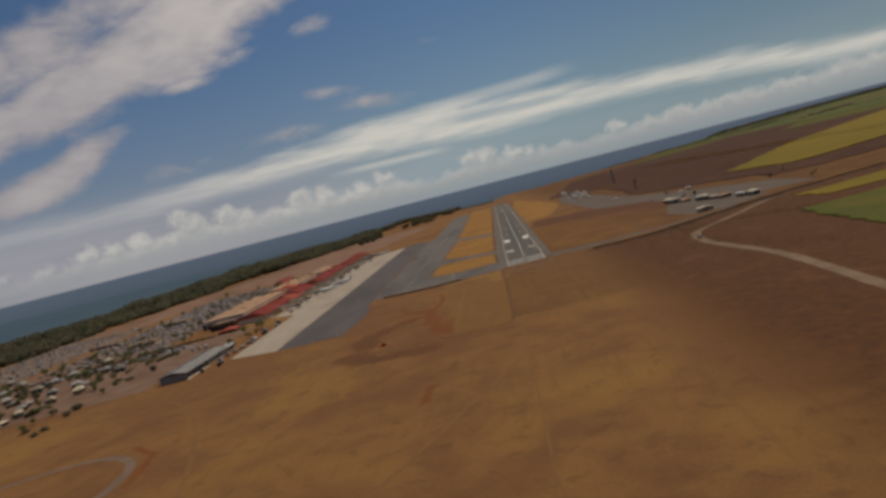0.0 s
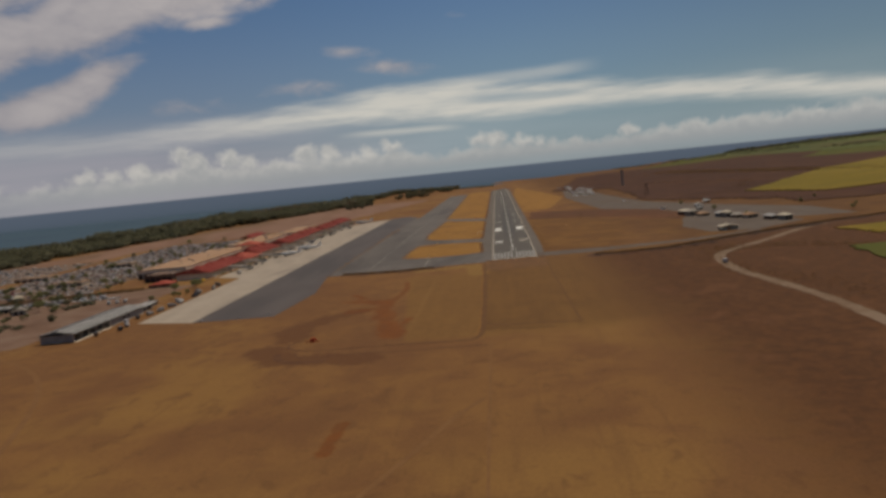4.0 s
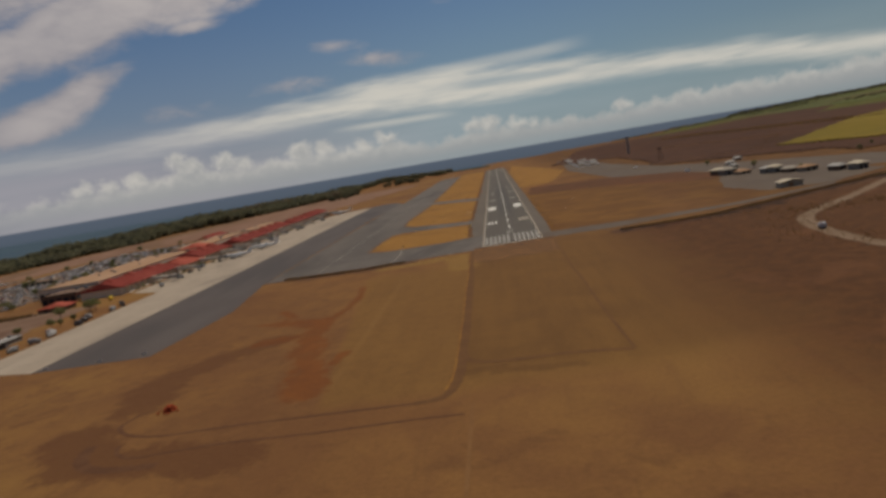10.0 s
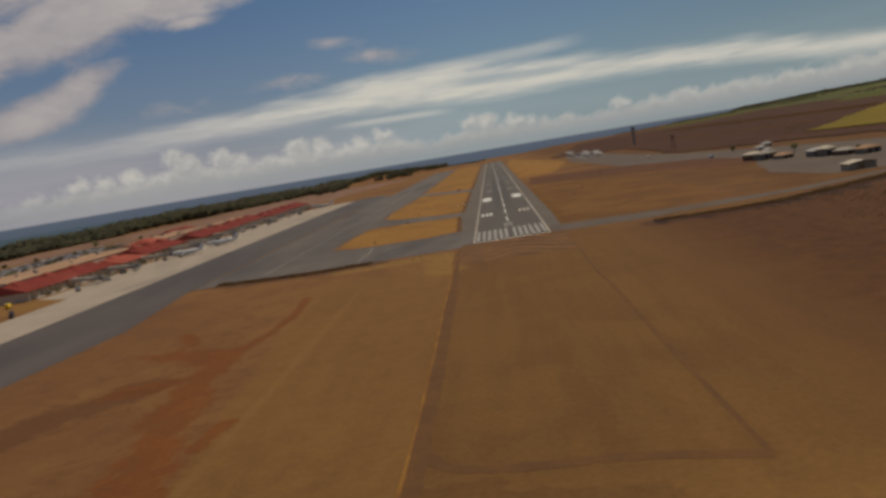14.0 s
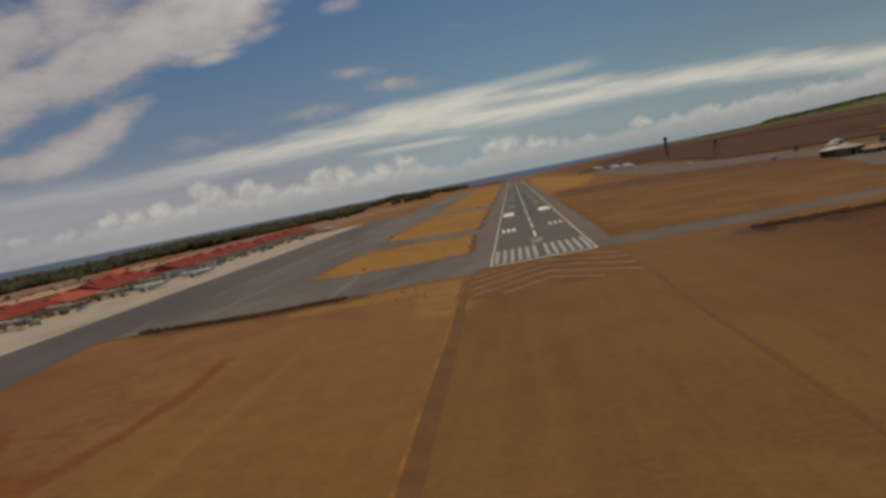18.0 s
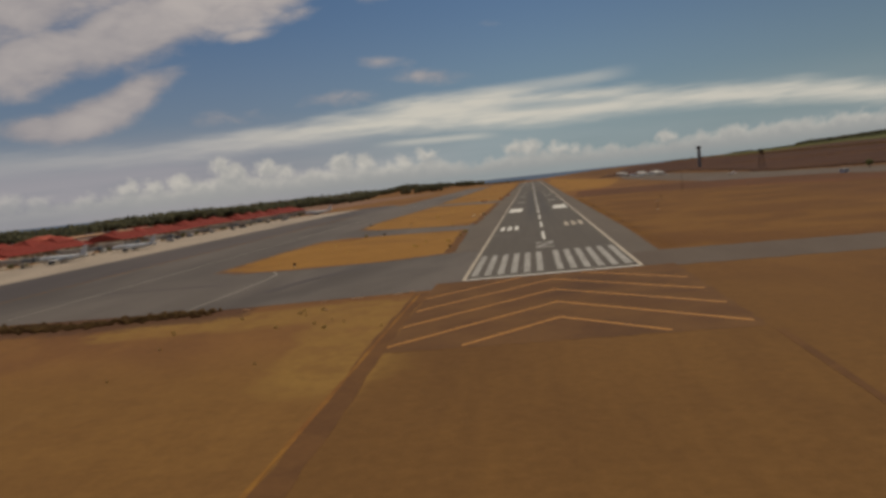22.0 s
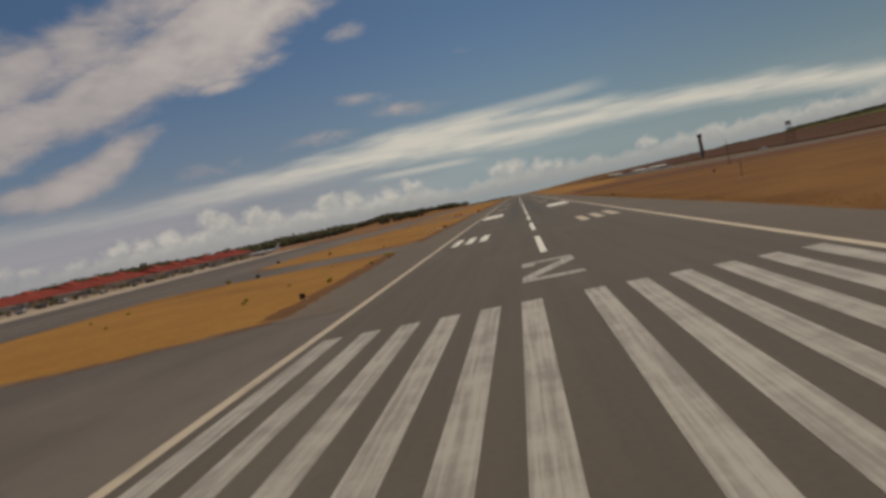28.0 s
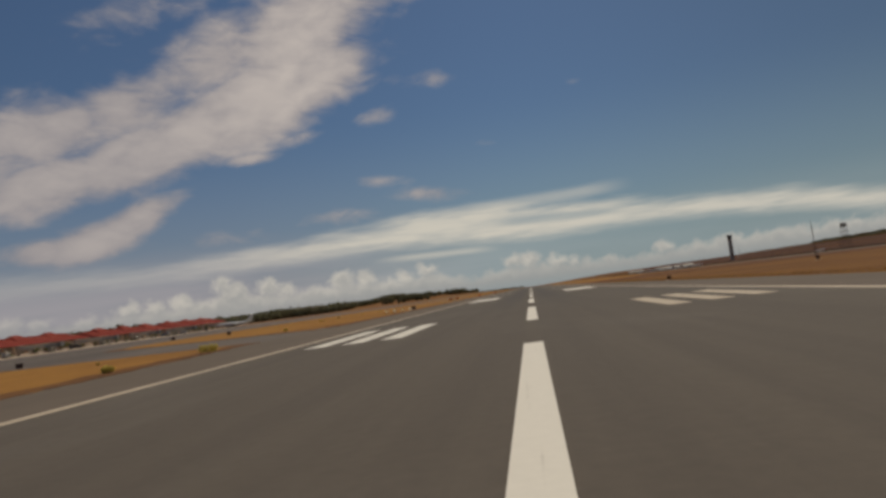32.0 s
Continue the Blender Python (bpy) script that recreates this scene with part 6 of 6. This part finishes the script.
# ---------------------------------------------------------------- plants
def leaf_cloud(rng, lumps, count, size):
    """Leaf clumps as small bent quads over a set of lumps (centre, radius)."""
    verts, faces = [], []
    for _ in range(count):
        c, r = rng.choice(lumps)
        d = Vector((rng.gauss(0, 1), rng.gauss(0, 1), rng.gauss(0, 0.8))).normalized()
        p = Vector(c) + d * r * rng.uniform(0.6, 1.05)
        u = d.cross(Vector((rng.gauss(0, 1), rng.gauss(0, 1), rng.gauss(0, 1)))).normalized() * size * rng.uniform(0.6, 1.3)
        w = (d * 0.5 + Vector((rng.gauss(0, 1), rng.gauss(0, 1), rng.gauss(0, 1))) * 0.5).cross(u).normalized() * size * rng.uniform(0.5, 1.0)
        b = len(verts)
        verts += [p - u, p - w + d * size * 0.2, p + u, p + w + d * size * 0.2]
        faces.append((b, b + 1, b + 2, b + 3))
    return verts, faces


def tree(seed, height, spread):
    rng = random.Random(seed)
    t = thing("tree", "broad-crowned green tree among the buildings", "tree", "trees by the terminal")
    bm = bmesh.new()
    tube(bm, (0, 0, -0.3), (0.1, 0, height * 0.45), 0.32, 0.2, 7)
    lumps = []
    for i in range(7):
        a, r = 6.28 * i / 7 + rng.uniform(-0.4, 0.4), spread * rng.uniform(0.35, 0.65)
        tip = (r * math.cos(a), r * math.sin(a), height * rng.uniform(0.6, 0.85))
        tube(bm, (0.1, 0, height * 0.4), tip, 0.14, 0.05, 5)
        lumps.append((tip, spread * rng.uniform(0.38, 0.6)))
    lumps.append(((0, 0, height * 0.85), spread * 0.55))
    part("trunk", bm, M_BARK, t)
    v, f = leaf_cloud(rng, lumps, 420, 0.62)
    obj("crown", v, f, M_LEAF, t)
    return t


trees = [tree(1, 8.0, 4.0), tree(2, 10.0, 4.8), tree(3, 6.0, 3.4)]
rng = random.Random(55)
spots = [(-336 + rng.uniform(-5, 11), 70 + 9.6 * i + rng.uniform(-6, 6)) for i in range(82)]
spots += [(-330 + rng.uniform(-14, 6), -85 + 12 * i) for i in range(8)]
spots += [(rng.uniform(-655, -470), rng.uniform(16, 640)) for _ in range(60)]
spots += [(rng.uniform(-470, -452), rng.uniform(20, 640)) for _ in range(26)]
spots += [(rng.uniform(-900, -420), rng.uniform(-330, 30)) for _ in range(190)]
spots += [(rng.uniform(280, 480), rng.uniform(150, 480)) for _ in range(7)]
first = {}
for i, (x, y) in enumerate(spots):
    k = rng.randrange(3)
    m = pose(x, y, hgt(x, y), 0, 0, rng.uniform(0, 360)) @ Matrix.Scale(rng.uniform(0.28, 0.52) if i < 82 else rng.uniform(0.55, 1.1), 4)
    if k in first:
        c = copy_thing(trees[k], Matrix.Identity(4))
        c.matrix_basis = m
    else:
        first[k] = m
for k, m in first.items():
    trees[k].matrix_basis = m


def woods(name, places, mat, label, seed):
    """Far woodland: each crown a rough inner mass under a dome of many small leaf clumps, all in one mesh."""
    rng = np.random.RandomState(seed)
    bm = bmesh.new()
    bmesh.ops.create_icosphere(bm, subdivisions=1, radius=1.0)
    bv, bf = np.array([v.co[:] for v in bm.verts]), [[v.index for v in f.verts] for f in bm.faces]
    bm.free()
    verts, faces, base = [], [], 0
    for x, y, z, r, h in places:
        verts.append(bv * (1 + rng.uniform(-0.25, 0.25, (len(bv), 1))) * (r * 0.72, r * 0.72, h * 0.36) + (x, y, z + h * 0.42))
        faces += [(f[0] + base, f[1] + base, f[2] + base) for f in bf]
        base += len(bv)
        n = 56
        d = rng.normal(size=(n, 3)) * (1, 1, 0.8)
        d /= np.linalg.norm(d, axis=1, keepdims=True)
        d[:, 2] = np.abs(d[:, 2]) * np.where(rng.rand(n) < 0.75, 1, -1)
        c = np.array((x, y, z + h * 0.45)) + d * (r, r, h * 0.5) * rng.uniform(0.65, 1.12, (n, 1))
        u = rng.normal(size=(n, 3))
        u -= (u * d).sum(1, keepdims=True) * d * 0.6
        u /= np.linalg.norm(u, axis=1, keepdims=True)
        w = np.cross(u, d + rng.normal(size=(n, 3)) * 0.45)
        w /= np.linalg.norm(w, axis=1, keepdims=True)
        size = r * rng.uniform(0.11, 0.24, (n, 1))
        verts.append(np.stack((c - u * size, c - w * size * 0.8, c + u * size, c + w * size * 0.8), 1).reshape(-1, 3))
        faces += [(base + 4 * i, base + 4 * i + 1, base + 4 * i + 2, base + 4 * i + 3) for i in range(n)]
        base += 4 * n
    tagged(obj(name, np.concatenate(verts).tolist(), faces, mat), label, "woods", kind="stuff")


rng = random.Random(101)
belt = []
for _ in range(90000):
    if len(belt) >= 3000:
        break
    x, y = rng.uniform(-1750, -200), rng.uniform(-900, 2860)
    d = shore(x, y)
    inner = interp(y, (-900, 0, 489, 1089, 1730, 2249, 2600, 2860), (-1080, -960, -890, -770, -560, -480, -300, -150)) + 40 * noise.noise((x / 150, y / 150, 2.2))
    if d > 6 and x < inner and rng.random() < 0.35 + 0.65 * smooth01(1 - (inner - x) / 160):
        h = 14 + 9 * noise.noise((x / 130, y / 130, 5.5)) + rng.uniform(-2.5, 4) + 5.5 * smooth01((y - 1000) / 600) + 9 * math.exp(-((y - 1240) / 130) ** 2) + 7 * math.exp(-((y - 1860) / 170) ** 2)
        belt.append((x, y, hgt(x, y) - 1.5, rng.uniform(9, 22), h))
for cx, cy, sx, sy, n in ((-480, 1640, 30, 110, 30), (-345, 2120, 60, 130, 46), (-250, 2330, 40, 90, 30)):
    for _ in range(n):
        x, y = cx + rng.uniform(-sx, sx), cy + rng.uniform(-sy, sy)
        belt.append((x, y, hgt(x, y) - 1, rng.uniform(5, 9), rng.uniform(14, 23)))
woods("woods_coast", belt, M_WOODS, "dense dark coastal woodland along the cliff", 4)
grove = []
for cx, cy, sx, sy, n in ((-230, 2640, 200, 60, 120), (900, 3100, 300, 90, 120), (1750, 3350, 600, 140, 160), (2300, 2440, 700, 20, 110), (1130, 3420, 160, 60, 90), (1400, 3050, 160, 110, 120), (1620, 2680, 120, 90, 90)):
    for _ in range(n):
        x, y = cx + rng.uniform(-sx, sx), cy + rng.uniform(-sy, sy)
        if shore(x, y) > 10:
            grove.append((x, y, hgt(x, y) - 0.5, rng.uniform(4, 7), rng.uniform(3.5, 7)))
town = []
for _ in range(420):
    x, y = rng.uniform(-1050, -405), rng.uniform(-340, 30)
    if y < -250 + (x + 430) * -0.25 + 240 and noise.noise((x / 60, y / 60, 8)) > -0.15:
        town.append((x, y, hgt(x, y) - 0.5, rng.uniform(3, 5.5), rng.uniform(3.5, 6.5)))
woods("woods_town", town, M_WOODS, "dark green trees and bushes among the low town buildings", 9)
ridge = []
for i in range(520):
    a, r = math.radians(rng.uniform(11, 36)), rng.uniform(3950, 4350)
    x, y = r * math.sin(a), r * math.cos(a)
    if shore(x, y) > 25 and noise.noise((x / 260, y / 260, 7.7)) > -0.35:
        ridge.append((x, y, hgt(x, y) - 1, rng.uniform(20, 34), rng.uniform(11, 19)))
woods("woods_ridge", ridge, M_WOODS, "dark line of woodland along the far ridge", 12)
woods("woods_inland", grove, M_WOODS, "scattered dark groves and windbreaks between fields", 6)


def brush(name, line, width, height, count, label, seed, size=0.55, gap=0.4):
    """A hedge of dry brush along a line."""
    rng = random.Random(seed)
    P = [Vector(p) for p in line]
    lens = [(b - a).length for a, b in zip(P, P[1:])]
    lumps = []
    total = sum(lens)
    for _ in range(int(total / gap)):
        s = rng.uniform(0, total)
        i = 0
        while s > lens[i]:
            s -= lens[i]
            i += 1
        p = P[i].lerp(P[i + 1], s / lens[i])
        keep = noise.noise((p.x / 14, p.y / 14, seed))
        h = height * (0.9 + 0.35 * keep) * rng.uniform(0.6, 1.2)
        if h > 0.25:
            lumps.append(((p.x + rng.gauss(0, width / 3), p.y + rng.gauss(0, width / 3), hgt(p.x, p.y) + h * 0.36), h * 0.6))
    v, f = leaf_cloud(rng, lumps, count, size)
    tagged(obj(name, [(a[0], a[1], max(a[2], hgt(a[0], a[1]) + 0.02)) for a in v], f, M_BRUSH), label, "hedge", kind="stuff")


# flat soil strip whose dark colour stands in for the shaded embankment side
ribbon("bank_east", [(76, -28), (112, -30), (145, -26), (193, -4), (243, 25), (332, 67), (481, 115)], 15, 0.05, M_SHADED_BANK, "reddish-brown bare bank below the brush, darkened by painted shade", seed=12, wobble=3.0)
brush("hedge_west", [(-176, -11), (-150, -17), (-118, -22), (-83, -17)], 6, 1.1, 46000, "ragged dark brush along the taxiway edge", 3, 0.26, 0.16)
brush("hedge_east", [(80, -22), (112, -24), (144, -20), (190, 2), (240, 30), (330, 72), (480, 120)], 6, 0.85, 95000, "ragged dark brush along an embankment", 5, 0.36, 0.13)
brush("hedge_road", [(-690, -58), (-510, -6), (-440, 6), (-400, 12)], 8, 3.0, 16000, "dark green hedge along the road behind the car park", 21, 0.6)
brush("scrub_east", [(180, -60), (240, -70), (290, -110), (280, -240)], 30, 1.0, 5000, "scattered dry bushes in the scrub", 7, 0.35)
brush("scrub_road", [(150, -20), (190, -60), (150, -130), (210, -300)], 30, 0.7, 4000, "scattered dry bushes near the dirt road", 8, 0.3)
brush("scrub_crest", [(560, 1800), (640, 1400), (700, 1100), (770, 780), (840, 450)], 80, 3.4, 26000, "low dark scrub along the crest of the ploughed rise", 14, 0.9)
brush("scrub_field", [(300, 690), (420, 640), (560, 900), (420, 1300)], 46, 2.0, 9000, "low dark scrub on the ploughed land", 9, 0.5)


def tufts(name, places, label, seed, tall=0.32):
    """Dry grass tufts: a few bent blades each."""
    rng = random.Random(seed)
    verts, faces = [], []
    for x, y, z in places:
        for _ in range(4):
            a, h, w = rng.uniform(0, 6.28), tall * rng.uniform(0.5, 1.4), rng.uniform(0.02, 0.05)
            dx, dy, b = math.cos(a), math.sin(a), len(verts)
            ox, oy = x + rng.uniform(-0.15, 0.15), y + rng.uniform(-0.15, 0.15)
            verts += [(ox - dy * w, oy + dx * w, z), (ox + dy * w, oy - dx * w, z), (ox + dx * h * 0.5, oy + dy * h * 0.5, z + h)]
            faces.append((b, b + 1, b + 2))
    tagged(obj(name, verts, faces, M_TUFT), label, "grass", kind="stuff")


rng = random.Random(64)
tufts("grass_east_edge", [(33.8 + abs(rng.gauss(0, 3)), rng.uniform(32, 420), 0.01) for _ in range(3000)], "dry golden grass tufts along the shoulder", 3, 0.12)

rb0 = random.Random(91)
for i, (x, y, r) in enumerate(((-40, 123, 0.55), (-42, 130, 0.35), (-38.5, 154, 0.6), (-38, 173, 0.9), (-52, 238, 0.5), *[(rb0.uniform(-112, -40), rb0.choice((rb0.uniform(72, 190), rb0.uniform(290, 480))), rb0.uniform(0.2, 0.42)) for _ in range(22)])):
    rb = random.Random(200 + i)
    t = thing("bush", "low yellow-green bush in the golden grass", "bush", "bushes on the island", pose(x, y, 0.07, 0, 0, 70 * i))
    bm = bmesh.new()
    for k in range(5):
        tube(bm, (0, 0, -0.05), (r * math.cos(1.3 * k), r * math.sin(1.3 * k), r * 0.8), 0.03, 0.012, 4)
    part("stem", bm, M_BARK, t)
    v, f = leaf_cloud(rb, [((r * rb.uniform(-0.9, 0.9), r * rb.uniform(-0.6, 0.6), r * 0.55), r * rb.uniform(0.4, 0.6)) for _ in range(8)], 700, 0.09)
    obj("leaves", [(a[0], a[1], max(a[2], 0.01)) for a in v], f, M_BUSH, t)

# dark clumps and pale stone slabs on the verge before the taxiway
rb1 = random.Random(17)
clump = None
for i in range(16):
    x, y, r = rb1.uniform(-82, -33), rb1.uniform(-78, -17), rb1.uniform(0.18, 0.4)
    m = pose(x, y, 0.0, 0, 0, 50 * i) @ Matrix.Scale(r / 0.5, 4)
    if clump is None:
        clump = thing("bush", "low dark dry bush on the verge", "bush", "bushes on the verge")
        bm = bmesh.new()
        for k in range(5):
            tube(bm, (0, 0, -0.05), (0.5 * math.cos(1.3 * k), 0.5 * math.sin(1.3 * k), 0.4), 0.03, 0.012, 4)
        part("stem", bm, M_BARK, clump)
        v, f = leaf_cloud(rb1, [((0.5 * rb1.uniform(-0.9, 0.9), 0.5 * rb1.uniform(-0.6, 0.6), 0.27), 0.5 * rb1.uniform(0.4, 0.6)) for _ in range(8)], 500, 0.09)
        obj("leaves", [(a[0], a[1], max(a[2], 0.01)) for a in v], f, M_DARKBUSH, clump)
        clump.matrix_basis = m
    else:
        copy_thing(clump, Matrix.Identity(4)).matrix_basis = m
for i, (x, y, w, d, a) in enumerate(((-37, -13.2, 2.2, 0.9, 12), (-47, -14.2, 2.8, 1.0, -8), (-55, -15.0, 1.3, 0.7, 20), (-34, -10.8, 0.9, 0.6, 0), (-51, -27, 1.1, 0.6, 15), (-74, -17.5, 1.6, 0.8, 5))):
    t = thing("stone_slab", "pale concrete slab lying in dry grass", "slab", "slabs on the verge", pose(x, y, 0.0, 0, 0, a))
    part("slab", boxed(-w / 2, w / 2, -d / 2, d / 2, -0.1, 0.16, bevel=0.04), M_TAN, t)

# heap of red soil inside the loop track
t = thing("soil_heap", "small heap of dark red soil with clods", "soil heap", "", pose(-131, -299, 0))
bm = bmesh.new()
bmesh.ops.create_icosphere(bm, subdivisions=3, radius=1.0)
for v in bm.verts:
    s = 1 + 0.3 * noise.noise(v.co * 1.7)
    v.co = Vector((v.co.x * 2.3 * s, v.co.y * 2.1 * s, max(v.co.z, -0.05) * 2.3 * s))
part("mound", bm, M_REDSOIL, t)
rng = random.Random(3)
for i in range(9):
    bm = bmesh.new()
    bmesh.ops.create_icosphere(bm, subdivisions=1, radius=rng.uniform(0.3, 0.8))
    for v in bm.verts:
        v.co *= rng.uniform(0.75, 1.2)
    a, r = rng.uniform(0, 6.28), rng.uniform(2.6, 5)
    part("clod", bm, M_REDSOIL, t).matrix_basis = pose(r * math.cos(a), r * 0.7 * math.sin(a), 0.15)
